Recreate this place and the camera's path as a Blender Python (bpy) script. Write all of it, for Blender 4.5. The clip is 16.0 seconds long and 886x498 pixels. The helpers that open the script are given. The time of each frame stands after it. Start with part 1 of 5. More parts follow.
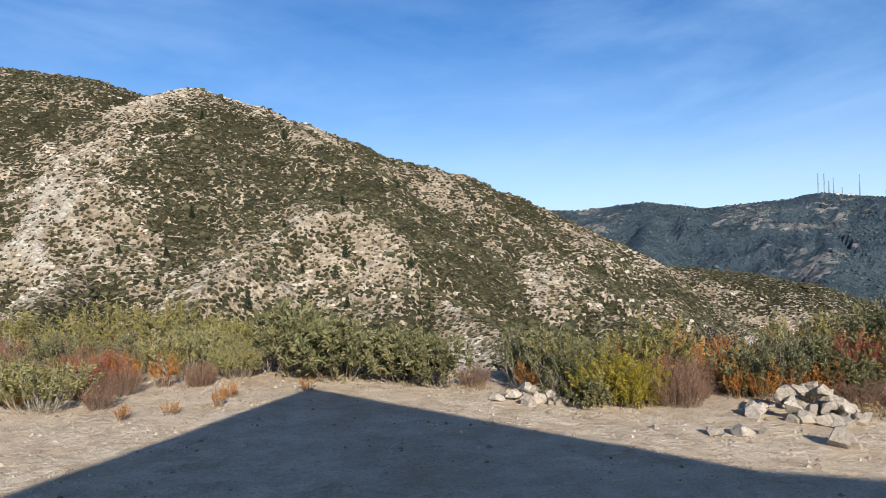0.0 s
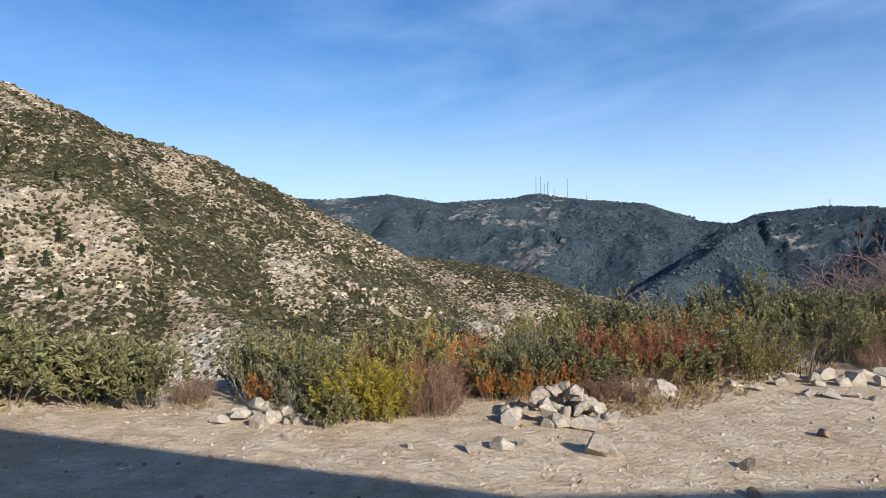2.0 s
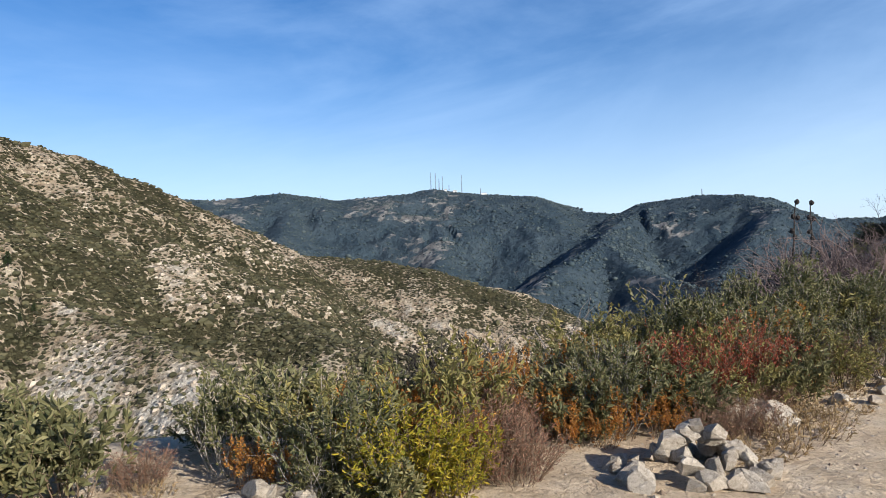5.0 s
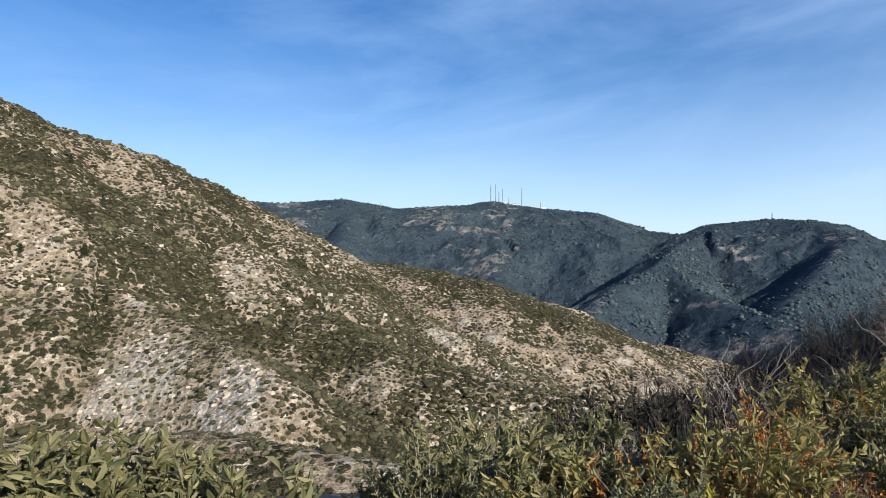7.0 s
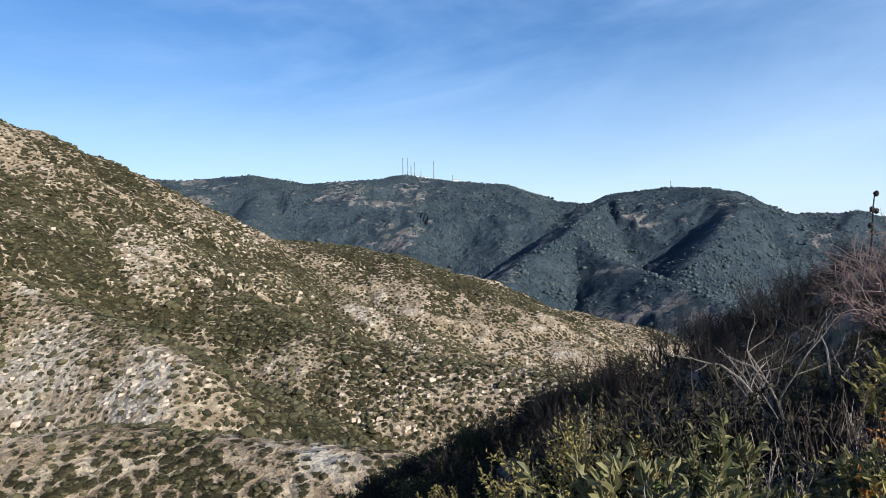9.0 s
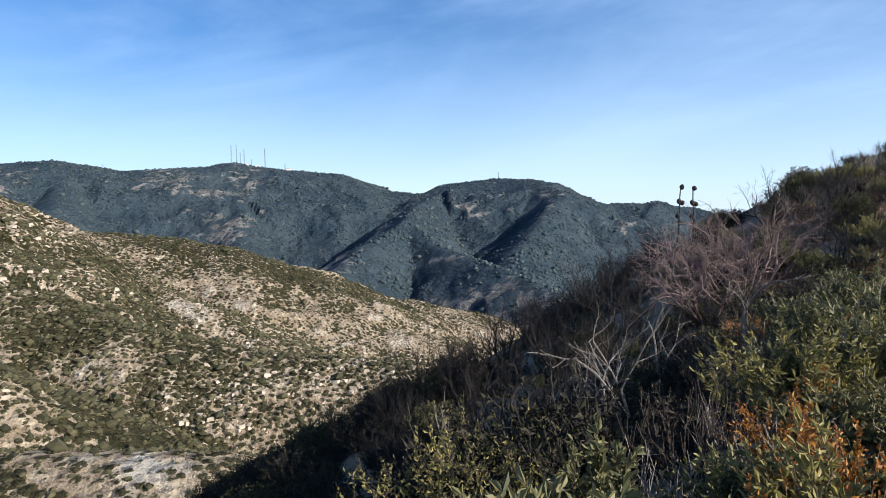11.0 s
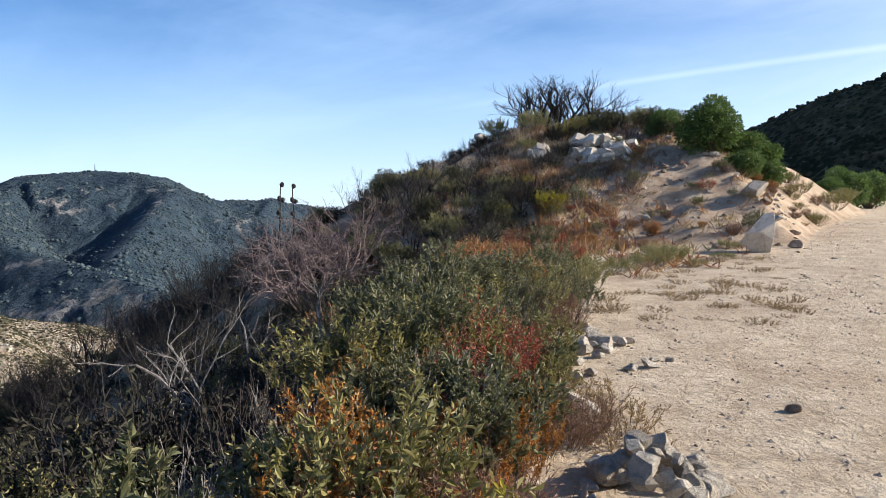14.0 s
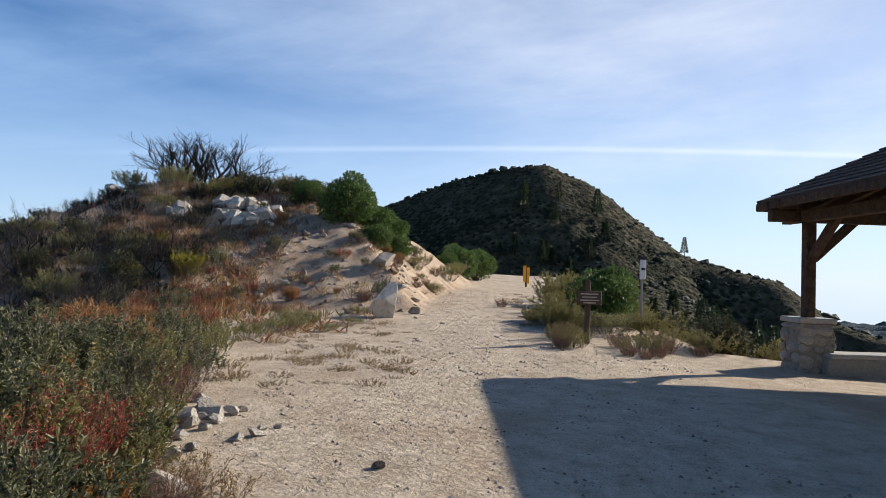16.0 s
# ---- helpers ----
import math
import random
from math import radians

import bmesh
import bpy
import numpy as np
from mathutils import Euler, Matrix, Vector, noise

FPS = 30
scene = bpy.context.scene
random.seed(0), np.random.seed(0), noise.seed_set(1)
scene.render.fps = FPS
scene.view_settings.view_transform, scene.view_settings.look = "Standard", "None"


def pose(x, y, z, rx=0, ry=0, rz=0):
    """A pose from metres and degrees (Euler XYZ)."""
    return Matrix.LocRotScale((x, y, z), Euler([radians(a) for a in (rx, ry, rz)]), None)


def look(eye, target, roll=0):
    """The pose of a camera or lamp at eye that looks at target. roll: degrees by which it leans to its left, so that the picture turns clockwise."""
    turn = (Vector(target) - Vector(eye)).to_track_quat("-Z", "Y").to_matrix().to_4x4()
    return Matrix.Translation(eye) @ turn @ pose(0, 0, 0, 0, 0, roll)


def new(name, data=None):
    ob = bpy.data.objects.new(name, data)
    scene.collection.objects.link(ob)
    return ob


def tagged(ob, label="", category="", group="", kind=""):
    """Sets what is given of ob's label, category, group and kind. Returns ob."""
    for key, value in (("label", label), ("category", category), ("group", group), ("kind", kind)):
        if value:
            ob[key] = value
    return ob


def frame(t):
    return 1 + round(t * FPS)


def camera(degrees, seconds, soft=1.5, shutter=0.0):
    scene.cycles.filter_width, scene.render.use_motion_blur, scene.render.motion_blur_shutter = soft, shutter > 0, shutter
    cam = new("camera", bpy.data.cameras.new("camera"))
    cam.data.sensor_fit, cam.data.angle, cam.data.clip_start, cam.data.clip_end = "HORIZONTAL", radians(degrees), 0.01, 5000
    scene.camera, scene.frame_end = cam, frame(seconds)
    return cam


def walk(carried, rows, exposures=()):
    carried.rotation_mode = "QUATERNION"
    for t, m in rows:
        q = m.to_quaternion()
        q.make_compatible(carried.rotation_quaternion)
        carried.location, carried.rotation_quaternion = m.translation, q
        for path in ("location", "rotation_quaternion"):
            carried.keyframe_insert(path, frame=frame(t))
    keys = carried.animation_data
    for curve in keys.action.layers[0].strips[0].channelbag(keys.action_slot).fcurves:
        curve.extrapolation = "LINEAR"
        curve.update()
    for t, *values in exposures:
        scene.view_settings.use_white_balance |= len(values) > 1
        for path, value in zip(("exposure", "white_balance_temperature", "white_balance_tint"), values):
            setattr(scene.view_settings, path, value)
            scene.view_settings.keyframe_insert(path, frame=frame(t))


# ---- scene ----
cam = camera(67.3, 16.0, 0.8)
PATH = [
    (0, (1.864, -0.64, 1.479), (1.281, 1.273, 1.51), -1.3),
    (0.5, (1.946, -0.364, 1.457), (1.422, 1.565, 1.502), -0.9),
    (1, (2.031, -0.076, 1.463), (1.856, 1.916, 1.469), 0.6),
    (1.5, (1.897, 0.182, 1.489), (2.006, 2.178, 1.56), -0.2),
    (2, (1.767, 0.455, 1.481), (1.928, 2.448, 1.469), -0.2),
    (2.5, (1.668, 0.787, 1.493), (1.898, 2.768, 1.64), 0.7),
    (3, (1.528, 1.109, 1.491), (1.804, 3.088, 1.571), 1.5),
    (3.2, (1.476, 1.245, 1.502), (1.9, 3.198, 1.584), 0.3),
    (5.3, (0.706, 2.64, 1.47), (1.17, 4.585, 1.436), -2.1),
    (5.5, (0.621, 2.785, 1.471), (1.073, 4.733, 1.485), 2.2),
    (6, (0.427, 3.169, 1.487), (0.748, 5.143, 1.51), 0.5),
    (6.5, (0.138, 3.54, 1.498), (0.677, 5.466, 1.463), 2.6),
    (7, (-0.044, 3.946, 1.506), (0.255, 5.923, 1.513), 0.7),
    (7.5, (-0.221, 4.331, 1.511), (-0.023, 6.32, 1.446), 0.2),
    (8, (-0.513, 4.632, 1.51), (-0.048, 6.575, 1.401), -0.1),
    (8.2, (-0.598, 4.735, 1.509), (-0.145, 6.681, 1.423), -0.6),
    (10.3, (-0.672, 5.702, 1.58), (0.098, 7.545, 1.479), -1.5),
    (10.5, (-0.663, 5.679, 1.572), (0.12, 7.515, 1.442), -1.6),
    (11, (-0.634, 5.634, 1.582), (0.367, 7.362, 1.472), -1.0),
    (11.5, (-0.606, 5.566, 1.582), (0.63, 7.131, 1.428), 0.4),
    (12, (-0.567, 5.537, 1.588), (0.808, 6.983, 1.463), -0.5),
    (12.5, (-0.563, 5.503, 1.593), (0.887, 6.876, 1.478), -0.9),
    (13, (-0.542, 5.417, 1.6), (1.008, 6.676, 1.479), -0.7),
    (13.5, (-0.466, 5.387, 1.598), (1.169, 6.533, 1.496), -0.6),
    (14, (-0.379, 5.331, 1.568), (1.388, 6.258, 1.432), -0.7),
    (14.5, (-0.4, 5.274, 1.568), (1.469, 5.974, 1.431), -1.6),
    (15, (-0.474, 5.168, 1.575), (1.508, 5.402, 1.439), -0.4),
    (15.2, (-0.412, 5.189, 1.594), (1.582, 5.267, 1.459), 0.1),
    (15.5, (-0.447, 5.121, 1.588), (1.551, 5.141, 1.515), 0.2),
    (16, (-0.305, 4.986, 1.597), (1.693, 4.929, 1.662), 1.8),
]
walk(cam, [(t, look(eye, target, roll)) for t, eye, target, roll in PATH], [(0, 0.31, 6500, 10), (5, 0.29, 6500, 10), (10, 0.34, 6500, 10), (12.5, 0.52, 6500, 10), (14.5, 0.50, 6500, 10), (15.2, 0.44, 6500, 10), (16, 0.14, 6500, 10)])

# ---------------------------------------------------------------- light
SUN_BEARING, SUN_HEIGHT = 149.0, 25.0      # clockwise from +y, degrees
sun_way = Vector((math.sin(radians(SUN_BEARING)) * math.cos(radians(SUN_HEIGHT)),
                  math.cos(radians(SUN_BEARING)) * math.cos(radians(SUN_HEIGHT)), math.sin(radians(SUN_HEIGHT))))
sun_data = bpy.data.lights.new("sun", "SUN")
sun_data.energy, sun_data.angle, sun_data.color = 5.6, radians(0.53), (1.0, 0.94, 0.85)
sun = new("sun", sun_data)
sun.matrix_world = look(sun_way * 100, (0, 0, 0))
tagged(sun, "low warm afternoon sun", "sun", kind="structure")

world = bpy.data.worlds.new("sky")
scene.world = world
world.use_nodes = True
wt = world.node_tree
wt.nodes.clear()


def node(tree, kind, **values):
    n = tree.nodes.new(kind)
    for key, value in values.items():
        if key in n.inputs:
            n.inputs[key].default_value = value
    return n


def build_sky():
    t = wt
    coord = node(t, "ShaderNodeTexCoord")
    sky = node(t, "ShaderNodeTexSky")
    sky.sky_type, sky.sun_disc = "NISHITA", False
    sky.sun_elevation, sky.sun_rotation = radians(SUN_HEIGHT), radians(SUN_BEARING)
    sky.altitude, sky.air_density, sky.dust_density, sky.ozone_density = 1500, 1.0, 0.35, 3.0
    # thin cirrus, laid on a flat layer high above
    split = node(t, "ShaderNodeSeparateXYZ")
    lift = node(t, "ShaderNodeMath")
    lift.operation = "MAXIMUM"
    lift.inputs[1].default_value = 0.0
    add = node(t, "ShaderNodeMath")
    add.operation = "ADD"
    add.inputs[1].default_value = 0.30
    flat = node(t, "ShaderNodeVectorMath")
    flat.operation = "DIVIDE"
    t.links.new(coord.outputs["Generated"], split.inputs[0])
    t.links.new(split.outputs[2], lift.inputs[0])
    t.links.new(lift.outputs[0], add.inputs[0])
    t.links.new(coord.outputs["Generated"], flat.inputs[0])
    t.links.new(add.outputs[0], flat.inputs[1])
    veils = []
    for scale, tilt, rough, lo, hi, tall in ((1.8, 7, 0.60, 0.34, 0.84, 3.8), (0.9, -5, 0.56, 0.30, 0.76, 3.0)):
        place = node(t, "ShaderNodeMapping", Rotation=(radians(tilt), radians(tilt), 0), Location=(1.7, 0.4 + scale, 0))
        long = node(t, "ShaderNodeMapping", Scale=(1, 1, tall))
        cloud = node(t, "ShaderNodeTexNoise", Scale=scale, Detail=9.0, Roughness=rough, Distortion=0.45)
        ramp = node(t, "ShaderNodeMapRange")
        ramp.interpolation_type = "SMOOTHSTEP"
        ramp.inputs["From Min"].default_value, ramp.inputs["From Max"].default_value = lo, hi
        t.links.new(coord.outputs["Generated"], place.inputs["Vector"])
        t.links.new(place.outputs[0], long.inputs["Vector"])
        t.links.new(long.outputs[0], cloud.inputs["Vector"])
        t.links.new(cloud.outputs[0], ramp.inputs["Value"])
        veils.append(ramp.outputs[0])

    def maths(kind, a, b, clamp=False):
        n = node(t, "ShaderNodeMath")
        n.operation, n.use_clamp = kind, clamp
        for slot, v in ((0, a), (1, b)):
            if isinstance(v, (int, float)):
                n.inputs[slot].default_value = v
            else:
                t.links.new(v, n.inputs[slot])
        return n.outputs[0]

    # an old straight contrail, gone soft
    layer = node(t, "ShaderNodeSeparateXYZ")
    t.links.new(flat.outputs[0], layer.inputs[0])
    bow = maths("SUBTRACT", layer.outputs[1], 0.35)
    line = maths("ADD", layer.outputs[0], maths("MULTIPLY", maths("MULTIPLY", bow, bow), 0.12))
    trail = node(t, "ShaderNodeMapRange")
    trail.interpolation_type = "SMOOTHSTEP"
    trail.inputs["From Min"].default_value, trail.inputs["From Max"].default_value = 0.032, 0.0
    t.links.new(maths("ABSOLUTE", maths("SUBTRACT", line, 2.062), 0.0), trail.inputs["Value"])
    ends = node(t, "ShaderNodeMapRange")
    ends.interpolation_type = "SMOOTHSTEP"
    ends.inputs["From Min"].default_value, ends.inputs["From Max"].default_value = 1.25, 0.5
    t.links.new(layer.outputs[1], ends.inputs["Value"])
    streak = maths("MULTIPLY", maths("MULTIPLY", trail.outputs[0], 0.18), ends.outputs[0])
    both = maths("ADD", maths("MULTIPLY", veils[0], 0.26), maths("MULTIPLY", veils[1], 0.24))
    thin = maths("ADD", maths("ADD", both, streak), 0.06, True)
    # thin cloud shines more towards the sun
    toward = node(t, "ShaderNodeVectorMath")
    toward.operation = "DOT_PRODUCT"
    toward.inputs[1].default_value = sun_way
    t.links.new(coord.outputs["Generated"], toward.inputs[0])
    glare = node(t, "ShaderNodeMapRange")
    glare.interpolation_type = "SMOOTHSTEP"
    glare.inputs["From Min"].default_value, glare.inputs["From Max"].default_value = 0.0, 0.95
    t.links.new(toward.outputs["Value"], glare.inputs["Value"])
    bright = node(t, "ShaderNodeMixRGB", Color1=(5.6, 8.0, 11.6, 1), Color2=(10.5, 10.9, 11.3, 1))
    t.links.new(glare.outputs[0], bright.inputs[0])
    high = node(t, "ShaderNodeMapRange")
    high.interpolation_type = "SMOOTHSTEP"
    high.inputs["From Min"].default_value, high.inputs["From Max"].default_value = 0.85, 0.36
    t.links.new(split.outputs[2], high.inputs["Value"])
    mix = node(t, "ShaderNodeMixRGB")
    t.links.new(maths("MULTIPLY", maths("ADD", thin, maths("MULTIPLY", glare.outputs[0], 0.27), True), high.outputs[0]), mix.inputs[0])
    t.links.new(bright.outputs[0], mix.inputs[2])
    rich = node(t, "ShaderNodeHueSaturation", Saturation=1.52, Hue=0.508)
    t.links.new(sky.outputs[0], rich.inputs["Color"])
    t.links.new(rich.outputs[0], mix.inputs[1])
    # pale haze low over the horizon
    low = node(t, "ShaderNodeMapRange")
    low.interpolation_type = "SMOOTHSTEP"
    low.inputs["From Min"].default_value, low.inputs["From Max"].default_value = 0.34, -0.04
    low.inputs["To Max"].default_value = 0.70
    t.links.new(split.outputs[2], low.inputs["Value"])
    hazy = node(t, "ShaderNodeMixRGB", Color2=(6.0, 7.7, 10.1, 1))
    t.links.new(low.outputs[0], hazy.inputs[0])
    t.links.new(mix.outputs[0], hazy.inputs[1])
    mix = hazy
    back = node(t, "ShaderNodeBackground", Strength=0.098)
    out = node(t, "ShaderNodeOutputWorld")
    t.links.new(mix.outputs[0], back.inputs[0])
    t.links.new(back.outputs[0], out.inputs[0])


build_sky()

# ---------------------------------------------------------------- materials


def material(name, rough=0.8, spec=0.3):
    m = bpy.data.materials.new(name)
    m.use_nodes = True
    b = m.node_tree.nodes["Principled BSDF"]
    b.inputs["Roughness"].default_value = rough
    b.inputs["Specular IOR Level"].default_value = spec
    return m, m.node_tree, b


def noise_node(t, scale, detail=6.0, rough=0.6, distort=0.0, where=None):
    n = node(t, "ShaderNodeTexNoise", Scale=scale, Detail=detail, Roughness=rough, Distortion=distort)
    if where is not None:
        t.links.new(where, n.inputs["Vector"])
    return n


def ramp_node(t, stops, source):
    r = node(t, "ShaderNodeValToRGB")
    while len(r.color_ramp.elements) < len(stops):
        r.color_ramp.elements.new(0.5)
    for e, (at, c) in zip(r.color_ramp.elements, stops):
        e.position, e.color = at, (*c, 1)
    t.links.new(source, r.inputs[0])
    return r


def mix_node(t, a, b, by, kind="MIX"):
    n = node(t, "ShaderNodeMixRGB")
    n.blend_type = kind
    for slot, v in ((0, by), (1, a), (2, b)):
        if isinstance(v, (int, float)):
            n.inputs[slot].default_value = v
        elif isinstance(v, tuple):
            n.inputs[slot].default_value = (*v, 1)
        else:
            t.links.new(v, n.inputs[slot])
    return n


def bump_node(t, b, height, strength, distance, below=None):
    n = node(t, "ShaderNodeBump", Strength=strength, Distance=distance)
    t.links.new(height, n.inputs["Height"])
    if below is not None:
        t.links.new(below.outputs[0], n.inputs["Normal"])
    t.links.new(n.outputs[0], b.inputs["Normal"])
    return n


def dirt_material():
    m, t, b = material("pale_dirt", 0.95, 0.1)
    pos = node(t, "ShaderNodeNewGeometry").outputs["Position"]
    big = noise_node(t, 0.35, 5, 0.6, 0.3, pos)
    mid = noise_node(t, 2.6, 8, 0.68, 0.2, pos)
    fine = noise_node(t, 38, 4, 0.7, 0, pos)
    c = ramp_node(t, [(0.3, (0.45, 0.34, 0.23)), (0.5, (0.61, 0.485, 0.345)), (0.7, (0.72, 0.60, 0.45))], mid.outputs[0])
    stain = ramp_node(t, [(0.52, (0, 0, 0)), (0.7, (1, 1, 1))], big.outputs[0])
    c3 = mix_node(t, c.outputs[0], (0.46, 0.335, 0.225), stain.outputs[0])
    grain = ramp_node(t, [(0.34, (0.45, 0.41, 0.38)), (0.47, (0.97, 0.96, 0.94)), (0.65, (1.1, 1.1, 1.1))], fine.outputs[0])
    c4 = mix_node(t, c3.outputs[0], grain.outputs[0], 0.5, "MULTIPLY")
    # browner broken ground up on the mound
    steep = node(t, "ShaderNodeSeparateXYZ")
    t.links.new(node(t, "ShaderNodeNewGeometry").outputs["Normal"], steep.inputs[0])
    raised = ramp_node(t, [(0.95, (0.95, 0.95, 0.95)), (0.994, (0, 0, 0))], steep.outputs[2])
    brown = ramp_node(t, [(0.3, (0.26, 0.175, 0.113)), (0.5, (0.46, 0.335, 0.226)), (0.7, (0.62, 0.50, 0.37))], noise_node(t, 1.3, 9, 0.72, 0.6, pos).outputs[0])
    c4 = mix_node(t, c4.outputs[0], brown.outputs[0], raised.outputs[0])
    # steep northern bank: burnt, littered soil, its colour darkened to hold the bank's shade
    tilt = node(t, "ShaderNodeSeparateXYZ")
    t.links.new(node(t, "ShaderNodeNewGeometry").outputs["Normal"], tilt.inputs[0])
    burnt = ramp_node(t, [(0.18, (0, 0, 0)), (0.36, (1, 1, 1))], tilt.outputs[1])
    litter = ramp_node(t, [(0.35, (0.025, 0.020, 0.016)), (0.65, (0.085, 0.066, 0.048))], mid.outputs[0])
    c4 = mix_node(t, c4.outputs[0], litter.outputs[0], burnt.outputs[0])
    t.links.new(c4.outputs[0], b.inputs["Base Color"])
    n1 = bump_node(t, b, mid.outputs[0], 0.7, 0.05)
    tread = noise_node(t, 7, 6, 0.7, 1.2, pos)
    n2 = bump_node(t, b, tread.outputs[0], 1.0, 0.062, n1)
    bump_node(t, b, fine.outputs[0], 0.5, 0.012, n2)
    return m


def slope_material(name, soil, soil2, brush, brush2, size, cover, bump, aspect=0.4, dot=0.55, scar=None):
    """Dry mountainside: pale soil and rock broken by patches of low brush."""
    m, t, b = material(name, 0.95, 0.08)
    pos = node(t, "ShaderNodeNewGeometry").outputs["Position"]
    big = noise_node(t, 0.22 / size, 6, 0.65, 0.6, pos)
    rock = noise_node(t, 1.1 / size, 8, 0.72, 0.4, pos)
    cell = node(t, "ShaderNodeTexVoronoi", Scale=3.0 / size, Randomness=1.0)
    warp = node(t, "ShaderNodeVectorMath")
    warp.operation = "ADD"
    shake = node(t, "ShaderNodeVectorMath")
    shake.operation = "SCALE"
    shake.inputs["Scale"].default_value = size * 0.25
    t.links.new(noise_node(t, 6 / size, 3, 0.6, 0, pos).outputs[1], shake.inputs[0])
    t.links.new(pos, warp.inputs[0])
    t.links.new(shake.outputs[0], warp.inputs[1])
    t.links.new(warp.outputs[0], cell.inputs["Vector"])
    earth = ramp_node(t, [(0.36, soil2), (0.53, soil), (0.64, tuple(min(0.85, v * 1.45 + 0.03) for v in soil))], rock.outputs[0])
    green = ramp_node(t, [(0.35, brush), (0.65, brush2)], noise_node(t, 0.8 / size, 4, 0.6, 0, pos).outputs[0])
    dots = node(t, "ShaderNodeMath")
    dots.operation = "SUBTRACT"
    t.links.new(big.outputs[0], dots.inputs[0])
    scaled = node(t, "ShaderNodeMath")
    scaled.operation = "MULTIPLY"
    scaled.inputs[1].default_value = dot
    t.links.new(cell.outputs["Distance"], scaled.inputs[0])
    t.links.new(scaled.outputs[0], dots.inputs[1])
    plus = node(t, "ShaderNodeMath")
    plus.operation = "ADD"
    t.links.new(dots.outputs[0], plus.inputs[0])
    half = node(t, "ShaderNodeMath")
    half.operation = "MULTIPLY"
    half.inputs[1].default_value = 0.5
    t.links.new(noise_node(t, 2.4 / size, 5, 0.7, 0, pos).outputs[0], half.inputs[0])
    t.links.new(half.outputs[0], plus.inputs[1])
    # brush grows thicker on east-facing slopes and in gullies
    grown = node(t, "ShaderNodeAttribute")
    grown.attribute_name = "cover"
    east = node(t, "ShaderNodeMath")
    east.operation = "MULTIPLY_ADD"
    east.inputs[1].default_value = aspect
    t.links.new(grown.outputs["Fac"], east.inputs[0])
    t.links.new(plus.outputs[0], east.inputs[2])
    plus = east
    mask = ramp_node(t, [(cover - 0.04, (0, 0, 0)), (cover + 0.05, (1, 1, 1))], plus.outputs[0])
    if scar:
        bare = ramp_node(t, [(0.02, (1, 1, 1)), (0.30, (0, 0, 0))], grown.outputs["Fac"])
        chalk = ramp_node(t, [(0.42, soil), (0.54, scar)], rock.outputs[0])
        earth = mix_node(t, earth.outputs[0], chalk.outputs[0], bare.outputs[0])
    c = mix_node(t, earth.outputs[0], green.outputs[0], mask.outputs[0])
    t.links.new(c.outputs[0], b.inputs["Base Color"])
    n1 = bump_node(t, b, rock.outputs[0], 1.0, 0.9 * size * bump)
    bump_node(t, b, plus.outputs[0], 1.0, 1.1 * size * bump, n1)
    return m


DIRT = dirt_material()
MID = slope_material("chaparral_slope", (0.59, 0.48, 0.35), (0.37, 0.275, 0.178), (0.050, 0.050, 0.026), (0.105, 0.094, 0.052), 7.0, 0.62, 0.7, 0.47, 0.78, scar=(0.80, 0.73, 0.62))
# the blue of the air in between is mixed into these base colours
FAR = slope_material("hazed_forested_range", (0.25, 0.24, 0.225), (0.100, 0.112, 0.116), (0.039, 0.063, 0.084), (0.070, 0.098, 0.118), 60.0, 0.605, 0.40, 0.45, 0.25)
# darker than MID: the shade on the hill's near face is in these colours
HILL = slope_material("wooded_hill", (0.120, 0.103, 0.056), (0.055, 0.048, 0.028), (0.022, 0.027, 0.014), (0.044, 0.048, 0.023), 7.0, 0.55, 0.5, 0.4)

# ---------------------------------------------------------------- lie of the land


def lattice(ix, iy, seed):
    h = (ix * 374761393 + iy * 668265263 + seed * 974711) & 0x7FFFFFFF
    h = ((h ^ (h >> 13)) * 1274126177) & 0x7FFFFFFF
    return ((h ^ (h >> 16)) & 0xFFFF) / 65535.0


def vnoise(x, y, seed=0):
    fx, fy = np.floor(x), np.floor(y)
    ix, iy = fx.astype(np.int64), fy.astype(np.int64)
    u, v = x - fx, y - fy
    u, v = u * u * (3 - 2 * u), v * v * (3 - 2 * v)
    a, b = lattice(ix, iy, seed), lattice(ix + 1, iy, seed)
    c, d = lattice(ix, iy + 1, seed), lattice(ix + 1, iy + 1, seed)
    return (a * (1 - u) + b * u) * (1 - v) + (c * (1 - u) + d * u) * v


def fbm(x, y, octaves=4, seed=0, ridged=False):
    total, gain, size = 0.0, 1.0, 0.0
    for k in range(octaves):
        n = vnoise(x * 2.03 ** k + 17.3 * k, y * 2.03 ** k - 9.1 * k, seed + k)
        n = 1 - abs(2 * n - 1) if ridged else n
        total, size, gain = total + gain * n, size + gain, gain * 0.5
    return total / size


def ridges(x, y, crests):
    """The land that falls away on both sides of the highest of some crests, and how far it lies below its crest."""
    best, fall = np.full(np.shape(x), -1e4), np.zeros(np.shape(x))
    for pts, slope, soft in crests:
        for (x0, y0, z0), (x1, y1, z1) in zip(pts[:-1], pts[1:]):
            dx, dy = x1 - x0, y1 - y0
            s = np.clip(((x - x0) * dx + (y - y0) * dy) / (dx * dx + dy * dy), 0, 1)
            d = np.hypot(x - x0 - s * dx, y - y0 - s * dy)
            drop = slope * (np.sqrt(d * d + soft * soft) - soft)
            here = z0 + s * (z1 - z0) - drop
            fall = np.where(here > best, drop, fall)
            best = np.maximum(best, here)
    return best, fall


